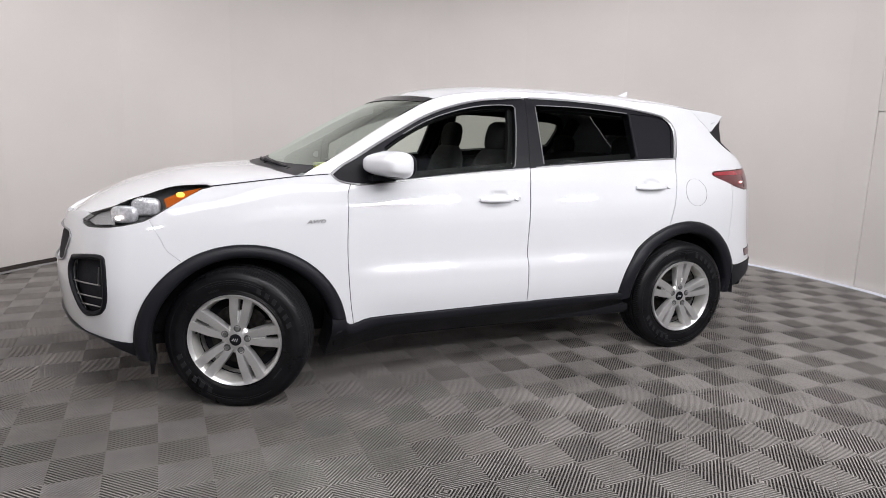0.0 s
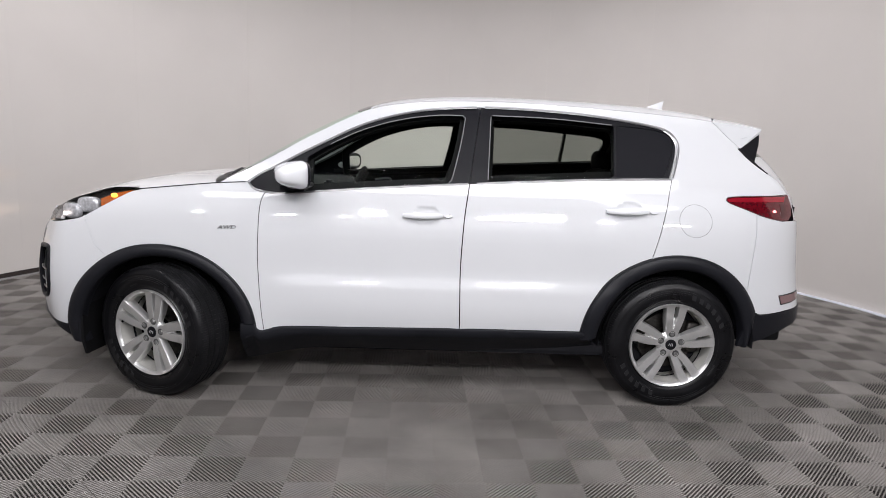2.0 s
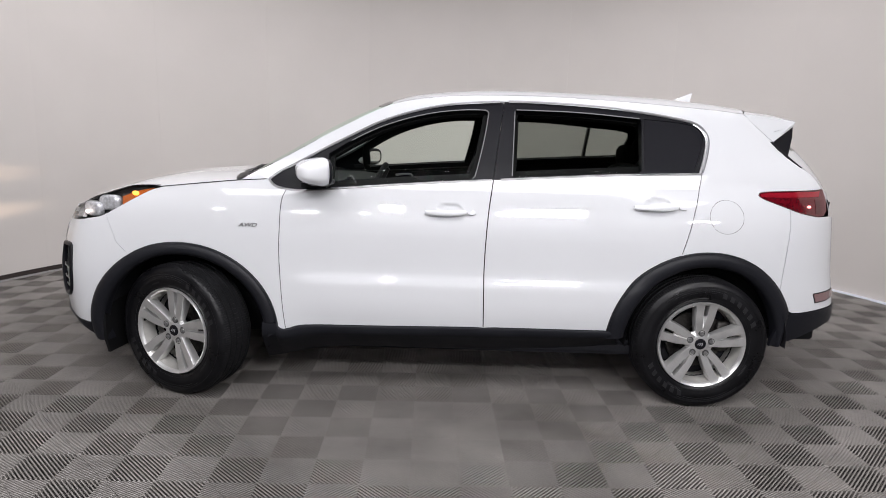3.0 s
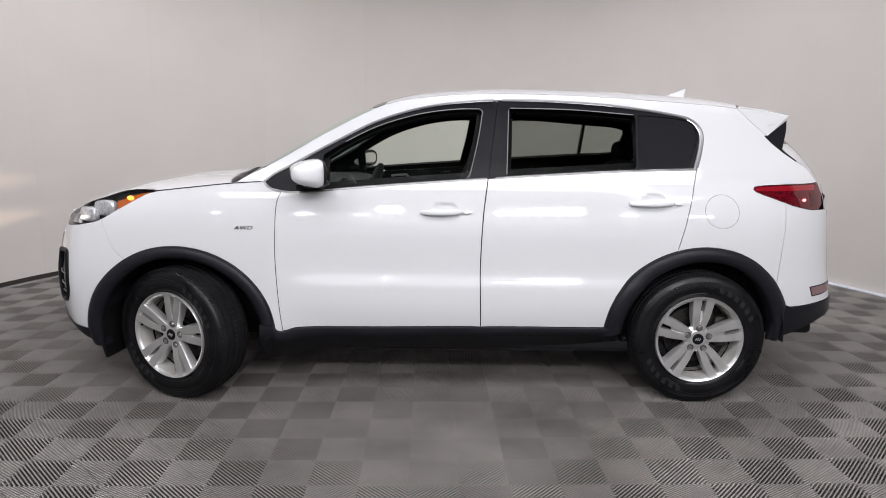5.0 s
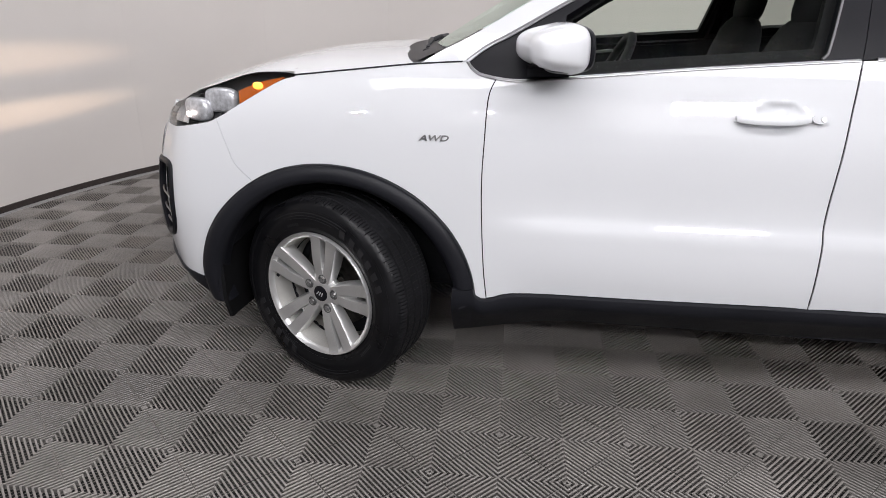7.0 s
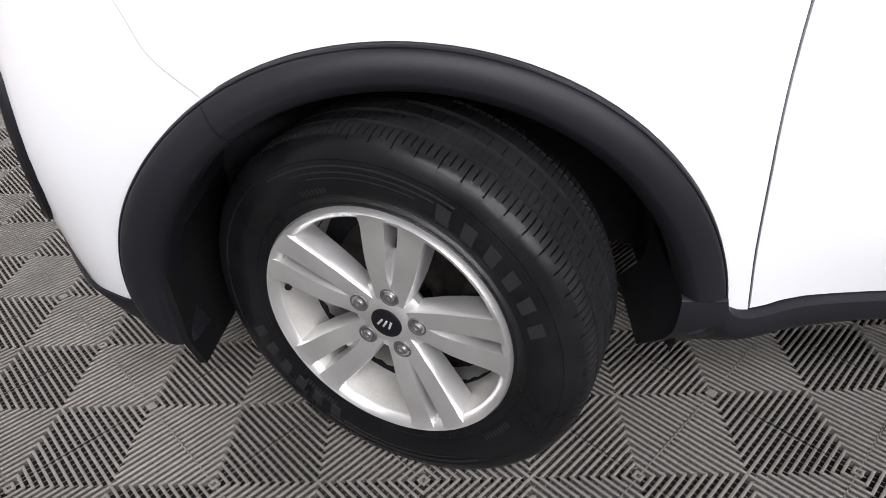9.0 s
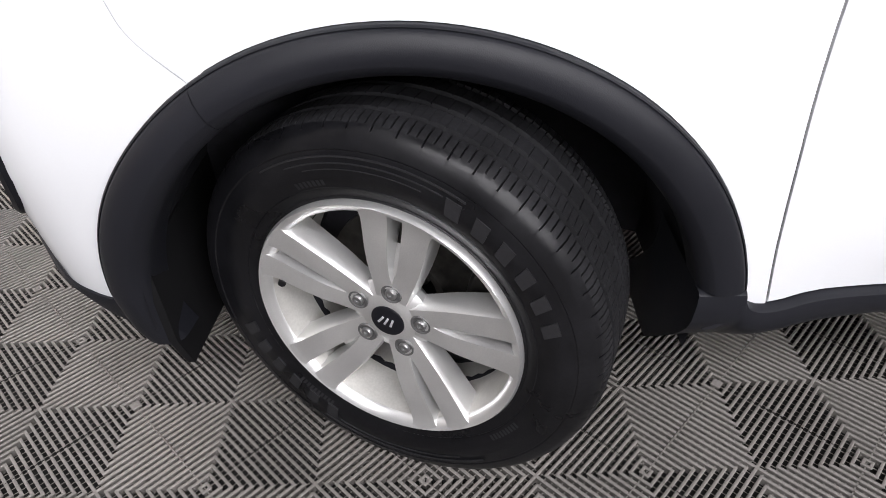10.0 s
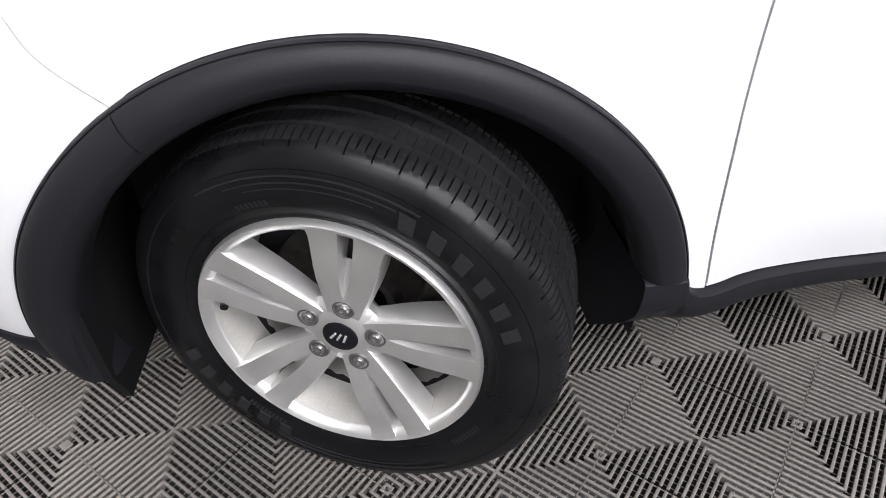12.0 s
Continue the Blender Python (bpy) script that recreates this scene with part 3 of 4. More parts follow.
    panel("rear_bumper", rbumper, PAINT, car, (-1, 1), label="white rear bumper")
    lower = np.vstack([bline, bottom, [(3.045, .36), (3.07, .44), (3.09, .50)]])
    panel("rear_bumper_cladding", lower, CLAD, car, (-1, 1), off=.006, label="black lower rear bumper")
    return doors, edge_up, dedge, tail_top, tail_low


doors, EDGE_UP, DEDGE, TAIL_TOP, TAIL_LOW = body_panels()


def cladding():
    prof = [(0, -.02), (0, .005), (.012, .010), (.045, .012), (.05, .0095), (.065, .0095), (.07, .0125), (.12, .0165), (.28, .0225), (.5, .0255), (.68, .0235), (.72, .0225), (.88, .014), (.97, .005), (1.0, -.006), (1.01, -.05)]
    for s in (-1, 1):
        for a0, a1, b0, b1 in ((176, 122.0, 172, 122.5), (121.85, 8.5, 122.35, 13.9)):
            outer, inner = ellipse(.001, .336, .50, .462, a0, a1), ellipse(.003, .30, .434, .434, b0, b1)
            if a0 > 150:
                outer, inner = np.vstack([[(-.484, .268), (-.494, .31)], outer]), np.vstack([[(-.412, .262), (-.424, .31)], inner])
            band("front_arch_cladding", outer, inner, prof, CLAD, car, s, 64, "black plastic wheel arch trim")
        band("arch_backing", ARCHF, ARCHFI, [(.02, -.006), (.05, .008), (.3, .016), (.62, .017), (.85, .010), (.97, -.012)], BLACK, car, s, 72)
        band("rear_arch_cladding", np.vstack([[(2.185, .36)], ARCHR, [(3.115, .43), (3.10, .345)]]), ellipse(2.675, .345, .40, .40, 176, -2), prof, CLAD, car, s, 72, "black plastic wheel arch trim")
        top = np.vstack([[(.4245, .4035), (.4945, .4035), (.4965, .388), (.504, .374), (.52, .367)], DOORBOT])
        low = spline([(.412, .170), (.48, .185), (.56, .204), (.70, .232), (.9, .247), (1.57, .25), (2.05, .275), (2.28, .30)])
        shape = [(0, -.03), (0, .012), (.02, .018), (.10, .021), (.22, .020), (.30, .015), (.38, .004), (.5, -.014), (.75, -.052), (1.0, -.088), (1.0, -.30)]
        sill = band("sill_cladding", top, low, shape, CLAD, car, s, 260, "black plastic sill trim")
        bm = bmesh.new()
        share, off = np.array(shape[1:-1]).T
        grid(bm, mirrored([[tuple(p) for p in skin_at(top[0][0] + (low[0][0] - top[0][0]) * share, top[0][1] + (low[0][1] - top[0][1]) * share, off - d)] for d in (0, .03, .12, .22)], s))
        part("sill_end", bm, CLAD, sill)
        # liners inside the arches
        for cx, cz, r, a0 in ((0.0, .335, .435, -11), (2.675, .345, .41, -2)):
            bm = bmesh.new()
            rows = []
            for y in (-.885, -.80, -.55, -.50):
                rr = r if y < -.52 else .05
                rows.append([(cx + rr * math.cos(a), y * -s, cz + rr * math.sin(a)) for a in np.radians(np.linspace(a0, 184, 44))])
            grid(bm, rows)
            part("arch_liner", bm, BLACK, car)
        # mud deflector ahead of the front wheel
        bm = bmesh.new()
        rows = [[(-.415 - .014 * k, y * -s, z) for y, z in ((-.875, .44), (-.872, .27), (-.842, .190), (-.80, .188), (-.67, .178), (-.55, .178), (-.55, .46))] for k in (0, 1)]
        grid(bm, rows, close_v=True)
        for k in (0, 1):
            bm.faces.new([bm.verts.new(p) for p in rows[k]])
        part("mud_flap", bm, CABIN, car)
    # the underside
    bm = bmesh.new()
    box(bm, -.55, .55, -.5, .5, .22, .30)
    box(bm, .47, 2.35, -.80, .80, .24, .32)
    box(bm, 2.2, 3.15, -.5, .5, .30, .38)
    part("underbody", bm, BLACK, car, bevel=.02)


DENTS.clear()
cladding()


def upper_body():
    """Bonnet, screens, roof, spoiler and tailgate."""
    one = lambda c: skin_at(c[:, 0], c[:, 1], np.zeros(len(c)))
    he = np.vstack([HOODLN[HOODLN[:, 0] < .40], HEADTOP[(HEADTOP[:, 0] > -.79) & (HEADTOP[:, 0] < -.15)], [(-.83, .933), (-.89, .939)]])
    he = resample(he, 30)
    hm = resample(spline([(.135, 0, 1.128), (.03, 0, 1.123), (-.17, 0, 1.110), (-.35, 0, 1.080), (-.53, 0, 1.032), (-.66, 0, .979), (-.74, 0, .930), (-.80, 0, .887)]), 30)
    bonnet = patch("bonnet", one(he), hm, PAINT, car, 2.4, label="white bonnet")
    # black strip laid along the bonnet's edge to imitate a dark shut line
    for s in (-1, 1):
        ribbon("bonnet_gap_line", HOODLN[HOODLN[:, 0] < .44], .0045, BLACK, bonnet, s, .0016)
    # dark cowl between bonnet and windscreen
    e = np.array([(.275, 1.113), (.33, 1.138), (.375, 1.158)])
    patch("cowl", one(e) + np.array([0, .02, 0]), [(.13, 0, 1.128), (.19, 0, 1.126), (.26, 0, 1.15)], TRIMBLACK, car, 2.2, label="black cowl below the windscreen")
    for rest, tip, arm in (((.265, -.52, 1.138), (.225, .08, 1.150), (.275, -.57, 1.126)), ((.22, .04, 1.142), (.26, .56, 1.132), (.225, -.02, 1.128))):
        bm = bmesh.new()
        a, b = np.array(rest), np.array(tip)
        bow = np.array([-.03, 0, .004])
        tube(bm, [tuple(a + (b - a) * t + bow * 4 * t * (1 - t) * .5) for t in np.linspace(0, 1, 9)], .008, 6)
        wp = part("wiper_blade", bm, BLACK, car, "black windscreen wiper")
        bm = bmesh.new()
        tube(bm, [arm, tuple(a + (b - a) * .2 + (-.012, 0, .006)), tuple(a + (b - a) * .5 + bow * .5 + (0, 0, .008))], .008, 6)
        superball(bm, arm, (.022, .022, .016))
        part("wiper_arm", bm, TRIMBLACK, wp)
    ws = resample(cut(EDGE_UP, 0, .375, 1.065), 24)
    cm = resample(spline([(.26, 0, 1.15), (.46, 0, 1.275), (.72, 0, 1.425), (.98, 0, 1.542)]), 24)
    screen = patch("windscreen", one(ws) + np.array([0, .004, .002]), cm, SHIELD, car, 2.3, label="green tinted windscreen")
    patch("shade_band", one(ws[21:]) + np.array([0, .006, .004]), cm[21:] + np.array([0, 0, .004]), DARKGLASS, screen, 2.3)
    re = resample(cut(EDGE_UP, 0, 1.062, 2.93), 40)
    rm = resample(spline([(.99, 0, 1.546), (1.14, 0, 1.588), (1.38, 0, 1.616), (1.66, 0, 1.627), (2.08, 0, 1.624), (2.48, 0, 1.610), (2.78, 0, 1.587), (2.98, 0, 1.562)]), 40)
    patch("roof", one(re), rm, PAINT, car, 2.5, label="white roof")
    patch("headliner", one(re) + np.array([0, .05, -.035]), rm + np.array([0, 0, -.035]), HEADLINER, car, 2.5)
    # spoiler
    a = one(np.array([(2.932, 1.512)]))[0]
    tip = np.array([3.155, -.578, 1.479])
    low = np.array([3.15, -.574, 1.455])
    root = np.array([3.03, -.62, 1.425])
    edge = np.array([a, (a * .45 + tip * .55) + (0, 0, .006), tip, low, root])
    mid = np.array([(3.0, 0, 1.553), (3.14, 0, 1.533), (3.27, 0, 1.503), (3.265, 0, 1.478), (3.13, 0, 1.45)])
    patch("roof_spoiler", edge, mid, PAINT, car, 2.6, label="white roof spoiler")
    rim = one(np.array([(3.11, 1.372), (3.03, 1.43), (2.957, 1.492)]))
    for s in (-1, 1):
        bm = bmesh.new()
        bm.faces.new([bm.verts.new((p[0], p[1] * -s, p[2])) for p in np.vstack([edge[:4], rim])])
        part("spoiler_cheek", bm, PAINT, car, smooth=False)
    de = resample(DEDGE[5:], 20)
    dm = resample(spline([(3.13, 0, 1.46), (3.28, 0, 1.38), (3.40, 0, 1.29), (3.48, 0, 1.18), (3.52, 0, 1.08)]), 20)
    gate = patch("tailgate", one(de[9:]), dm[9:], PAINT, car, 2.4, label="white tailgate")
    patch("rear_window", one(de[:10]), dm[:10], DARKGLASS, car, 2.4, label="dark rear window")
    patch("tailgate_lower", one(np.array([(3.40, 1.137), (3.42, 1.06), (3.43, .985), (3.5, .93)])), [(3.52, 0, 1.08), (3.53, 0, 1.0), (3.53, 0, .95), (3.54, 0, .90)], PAINT, gate, 2.6)
    # black spoiler end plates
    for s in (-1, 1):
        bm = bmesh.new()
        p = [tuple(one(np.array([(3.095, 1.384)]))[0]), (3.148, -.572, 1.455), (3.155, -.565, 1.40), tuple(one(np.array([(3.20, 1.302)]))[0])]
        q = [(x, y + .03, z) for x, y, z in p]
        grid(bm, [[(x, y * -s, z) for x, y, z in r + r[:1]] for r in (p, q)])
        bm.faces.new([bm.verts.new((x, y * -s, z)) for x, y, z in p])
        part("spoiler_end", bm, TRIMBLACK, car, "black spoiler side plate")
        edge_strip = np.vstack([resample(cut(DEDGE, 0, 3.10, 3.285), 10), [(3.275, 1.243), (3.19, 1.290), (3.125, 1.335), (3.085, 1.372)]])
        panel("window_edge", edge_strip, TRIMBLACK, car, (s,), off=.004, depth=.006, gap=0, label="black edge of the rear window")
    # aerial fin
    bm = bmesh.new()
    rows = [[(2.625 + .165 * t + h * .018, w * (.030 * (1 - h) + .004) * math.sin(math.pi * (.12 + .8 * t)), 1.590 - .012 * t + h * .074 * t ** 1.1) for h in (0, .35, .7, 1)] for w in (-1, 1) for t in np.linspace(0, 1, 8)]
    grid(bm, rows[:8])
    grid(bm, rows[8:])
    bm.faces.new([bm.verts.new(rows[7][k]) for k in range(4)] + [bm.verts.new(rows[15][k]) for k in (3, 2, 1, 0)])
    part("aerial_fin", bm, PAINT, car, "white shark fin aerial")


upper_body()

GLASSF = np.vstack([spline([(.742, 1.255), (.853, 1.322), (.994, 1.391), (1.137, 1.440), (1.282, 1.474), (1.429, 1.492), (1.552, 1.494)], 6),
                    spline([(1.562, 1.484), (1.543, 1.362), (1.511, 1.222), (1.492, 1.152)], 5), spline([(1.48, 1.148), (1.153, 1.124), (.75, 1.092)], 5), spline([(.742, 1.10), (.738, 1.2)], 4)])
GLASSR = np.vstack([spline([(1.705, 1.500), (2.017, 1.495), (2.34, 1.472)], 6), spline([(2.348, 1.46), (2.334, 1.215)], 4), spline([(2.325, 1.203), (1.69, 1.163)], 5), spline([(1.682, 1.17), (1.697, 1.49)], 4)])
GLASSQ = np.vstack([spline([(2.364, 1.470), (2.521, 1.459), (2.60, 1.447), (2.648, 1.428), (2.664, 1.39), (2.660, 1.351), (2.628, 1.266), (2.606, 1.222)], 6), [(2.59, 1.210), (2.352, 1.202)]])


def windows():
    for s in (-1, 1):
        fd, rd = doors["front", s], doors["rear", s]
        up_f = cut(TR_UP, 0, .447, 1.640)
        gb = np.vstack([GAPB[GAPB[:, 1] > 1.150], [(1.588, 1.1476)]])
        ring_f = np.vstack([TR_LOW[(TR_LOW[:, 0] < 1.58)], gb[::-1][:-1], up_f[::-1]])
        frame_f = holed(ring_f, GLASSF)
        panel("window_frame", frame_f, TRIMBLACK, fd, (s,), off=-.002, depth=.05, gap=.0012, label="black front window frame and pillar")
        rear_up = TR_UP[np.argmax(TR_UP[:, 0] > 1.648):]
        ring_r = np.vstack([gb, TR_LOW[TR_LOW[:, 0] > 1.592], rear_up[::-1]])
        outline = holed(ring_r, GLASSR, GLASSQ)
        panel("window_frame", outline, TRIMBLACK, rd, (s,), off=-.002, depth=.05, gap=.0012, label="black rear window frame and pillar")
        # near quarter pane is coloured dark and opaque for the dim cabin behind it
        for name, g, m, o in (("window_pane", GLASSF, DOORGLASS, fd), ("window_pane", GLASSR, PRIVACY, rd), ("quarter_pane", GLASSQ, DARKGLASS if s < 0 else PRIVACY, rd)):
            ob = panel(name, g, m, o, (s,), off=-.010, depth=.003, gap=-.006)
            ob.visible_shadow = m is DARKGLASS
        for g, m1, o in ((GLASSF, .024, fd), (np.vstack([GLASSR[:13], GLASSQ[:43], [(2.352, 1.204)], GLASSR[18:]]), .026, rd)):
            panel("inner_window_trim", holed(shrink(g, -.03), shrink(g, m1)), CABIN, o, (s,), off=-.055, depth=.03, gap=0)
        # bright trim: below, above, and thin lines round the panes
        b = lambda nm, c, w, m, o, h=.006: ribbon(nm, c, w, m, o, s, h)
        b("belt_trim", TR_LOW[(TR_LOW[:, 0] < 1.583)], .0085, CHROME, fd)
        b("belt_trim", TR_LOW[(TR_LOW[:, 0] > 1.593)], .0085, CHROME, rd)
        b("upper_trim", up_f, .012, DARKCHROME, fd)
        b("upper_trim", rear_up[:-1], .013, DARKCHROME, rd)
        c = TR_UP[(TR_UP[:, 1] < 1.455) & (TR_UP[:, 0] > 2.6)]
        if s < 0:
            b("corner_trim", c + np.array([-.008, -.001]), .016, CHROME, rd, .004)
        b("run_channel", np.vstack([GLASSF[6:37], GLASSF[37:54]]), .005, CHANNEL, fd, .002)
        b("run_channel", GLASSR[:13], .005, CHANNEL, rd, .002)
        b("run_channel", GLASSR[-5:], .005, CHANNEL, rd, .002)
        b("divider", np.array([(2.356, 1.468), (2.343, 1.208)]), .012, TRIMBLACK, rd, .003)


windows()


def lamps():
    head = np.vstack([HEADTOP, HEADLOW[::-1][1:-1]])
    amber = np.vstack([spline([(-.340, 1.006), (-.26, 1.036), (-.168, 1.055)], 5), spline([(-.175, 1.048), (-.25, 1.006), (-.325, .968)], 5)])
    grey = np.array([(-.835, .895), (-.76, .930), (-.665, .957), (-.63, .893), (-.75, .883)])
    tail = np.vstack([TAIL_TOP[:-1], TAIL_LOW, [(3.39, 1.03), (3.402, 1.09)]])
    for s in (-1, 1):
        hl = panel("headlamp", head, HOUSING, car, (s,), off=-.078, gap=-.004, label="clear headlamp with lit amber marker", depth=.02)
        bm = bmesh.new()
        closed = np.vstack([head, head[:1]])
        grid(bm, mirrored([[tuple(p) for p in skin_at(closed[:, 0], closed[:, 1], np.full(len(closed), o))] for o in (-.003, -.082)], s))
        part("lamp_rim", bm, HOUSING, hl)
        ob = panel("lens", head, CLEAR, hl, (s,), off=.0, depth=.0, gap=.002, label="clear plastic lens")
        ob.visible_shadow = False
        panel("amber_marker", amber, AMBER, hl, (s,), off=-.012, gap=0, label="lit amber side marker")
        panel("grey_segment", grey, GREYLENS, hl, (s,), off=-.022, gap=0, label="dotted grey lamp segment")
        for (u, z, r, m, o, nm) in ((-.262, 1.026, .017, AMBERGLOW, -.006, "amber_bulb"), (-.425, .970, .058, SILVER, -.052, "reflector"), (-.555, .936, .056, SILVER, -.052, "reflector"),
                                    (-.575, .922, .014, BULB, -.024, "bulb")):
            p, n = skin([u], [z], o)
            bm = bmesh.new()
            superball(bm, (0, 0, 0), (r * 1.1, r * .45, r * .72), 3.2 if m is SILVER else 2.4)
            ang = math.atan2(n[0][0], -n[0][1])
            bmesh.ops.transform(bm, matrix=Matrix.Translation(Vector(p[0])) @ Matrix.Rotation(ang, 4, "Z"), verts=bm.verts[:])
            for v in bm.verts:
                v.co.y *= -s
            part(nm, bm, m, hl)
        tl = panel("tail_lamp", tail, REDLENS, car, (s,), off=.004, gap=.0015, label="red tail lamp with one lit bulb")
        up = np.vstack([cut(TAIL_TOP, 0, 2.94, 3.36) + np.array([0, -.006]), [(2.945, 1.098), (3.05, 1.098), (3.33, 1.100)]])
        panel("light_band", up, REDBAND, tl, (s,), off=.0065, gap=0, depth=.003, label="brighter red light band")
        panel("dark_segment", np.array([(3.29, 1.088), (3.335, 1.088), (3.325, 1.02), (3.285, 1.02)]), DARKRED, tl, (s,), off=.0062, gap=0, depth=.003)
        p, n = skin([3.232], [1.052], .008)
        bm = bmesh.new()
        superball(bm, p[0] * np.array([1, -s, 1]), (.009, .004, .007))
        part("lit_bulb", bm, REDGLOW, tl)
        shape = np.array([(3.293, .603), (3.50, .612), (3.50, .572), (3.40, .562), (3.311, .557)])
        ref = panel("rear_reflector", shape, PINK, car, (s,), off=.004, gap=.003, label="pale red bumper reflector")
        panel("reflector_bezel", shape, TRIMBLACK, ref, (s,), off=.002, gap=-.004)


lamps()


def door_fittings():
    for s in (-1, 1):
        k = np.array([1, -s, 1])
        for key, u0, u1, z, dz in (("front", 1.252, 1.455, .984, .003), ("rear", 2.285, 2.50, 1.036, .004)):
            d = doors[key, s]
            n = 15
            t = np.linspace(0, 1, n)
            uu = u0 + (u1 - u0) * t
            zz = z + dz * t
            lift = .010 + .030 * np.sin(np.pi * np.clip(t * .98 + .01, 0, 1)) ** .6
            rows = []
            for a in np.linspace(0, math.tau, 12, endpoint=False):
                h = .0135 * (1 - .35 * abs(2 * t - 1) ** 4)
                rows.append([tuple(p) for p in skin_at(uu, zz + h * math.sin(a), lift + .008 * math.cos(a)) * k])
            bm = bmesh.new()
            vs = grid(bm, rows, close_u=True)
            bm.faces.new([r[0] for r in vs])
            bm.faces.new([r[-1] for r in vs][::-1])
            h = part("handle", bm, PAINT, d, "white pull handle")
            end = ellipse(u1 + .028, z + dz + .002, .024, .0125, 0, 354, 24)
            e = panel("handle_end", end, PAINT, h, (s,), off=.016, gap=0, depth=.02)
            if key == "front" and s < 0:
                lock = ellipse(u1 + .034, z + dz + .002, .007, .007, 0, 345, 16)
                panel("lock", lock, CHROME, h, (s,), off=.0185, gap=0, depth=.004, label="round chrome lock")
        # mirrors
        bm = bmesh.new()
        superball(bm, (0, 0, 0), (.090, .156, .069), 3.2, 36, 20)
        for v in bm.verts:
            w = (v.co.x + .09) / .18
            v.co.z *= .62 + .38 * min(1, w * 1.5)
            v.co.x -= .05 * (v.co.y / .158) * (0 if v.co.y > 0 else -.6)
            if v.co.x > .045:
                v.co.x = .045 + (v.co.x - .045) * .15
        bmesh.ops.transform(bm, matrix=Matrix.Translation((.697, -.960, 1.174)) @ Matrix.Rotation(radians(21), 4, "Z"), verts=bm.verts[:])
        for v in bm.verts:
            v.co.y *= -s
        mirror = part("side_mirror", bm, PAINT, car, "white door mirror on black foot")
        bm = bmesh.new()
        superball(bm, (.725, -.958, 1.125), (.06, .118, .016), 2.6)
        box(bm, .62, .74, -.93, -.82, 1.092, 1.116)
        for v in bm.verts:
            v.co.y *= -s
        part("mirror_foot", bm, TRIMBLACK, mirror)
        bm = bmesh.new()
        superball(bm, (.050, 0, 0), (.012, .142, .062), 3, m=pose(.697, -.960, 1.174, 0, 0, 21))
        for v in bm.verts:
            v.co.y *= -s
        part("mirror_bezel", bm, TRIMBLACK, mirror)
        bm = bmesh.new()
        superball(bm, (.064, 0, 0), (.003, .102, .041), 3, m=pose(.697, -.960, 1.174, 0, 0, 21))
        for v in bm.verts:
            v.co.y *= -s
        part("mirror_glass", bm, MIRROR, mirror)
        # black sail panel at the front of the window
        ob = panel("fuel_door" if s < 0 else "fuel_blank", ellipse(2.751, .998, .084, .079, 0, 355, 48), PAINT, car, (s,), off=.0006, gap=.0008, depth=.004) if s < 0 else None
        # door inner trims
        inner = np.array([(.5, .30), (.48, .9), (.50, 1.06), (.7, 1.075), (1.58, 1.135), (2.62, 1.19), (2.64, .9), (2.3, .7), (2.12, .30)])
        panel("inner_trim", inner, CABIN, car, (s,), off=-.085, gap=0, depth=.02, label="black inner door trim")
        bm = bmesh.new()
        tube(bm, [(.94, .742 * s, 1.052), (1.0, .738 * s, 1.060), (1.05, .736 * s, 1.062), (1.065, .740 * s, 1.045)], .008, 6)
        part("inner_handle", bm, CHROME, car, "chrome inner door handle")
    ring = ellipse(2.751, .998, .087, .082, 0, 360, 60)
    ribbon("fuel_door_gap", ring, .0012, STEEL, car, -1, .0008)
    # drive badge
    cu = bpy.data.curves.new("badge", "FONT")
    cu.body, cu.size, cu.extrude, cu.offset, cu.shear = "AWD", .0255, .002, .0004, .25
    tmp = bpy.data.objects.new("badge_text", cu)
    me = bpy.data.meshes.new_from_object(tmp)
    p, n = skin([.31], [.889], .003)
    ob = mesh_object("badge", me, BADGE, car, "chrome drive badge with letters")
    ob.matrix_world = Matrix.Translation(Vector(p[0])) @ Matrix.Rotation(radians(1.0), 4, "Z") @ Matrix.Rotation(radians(86), 4, "X") @ Matrix.Diagonal((1.45, 1, 1, 1))
    bpy.data.objects.remove(tmp)


door_fittings()


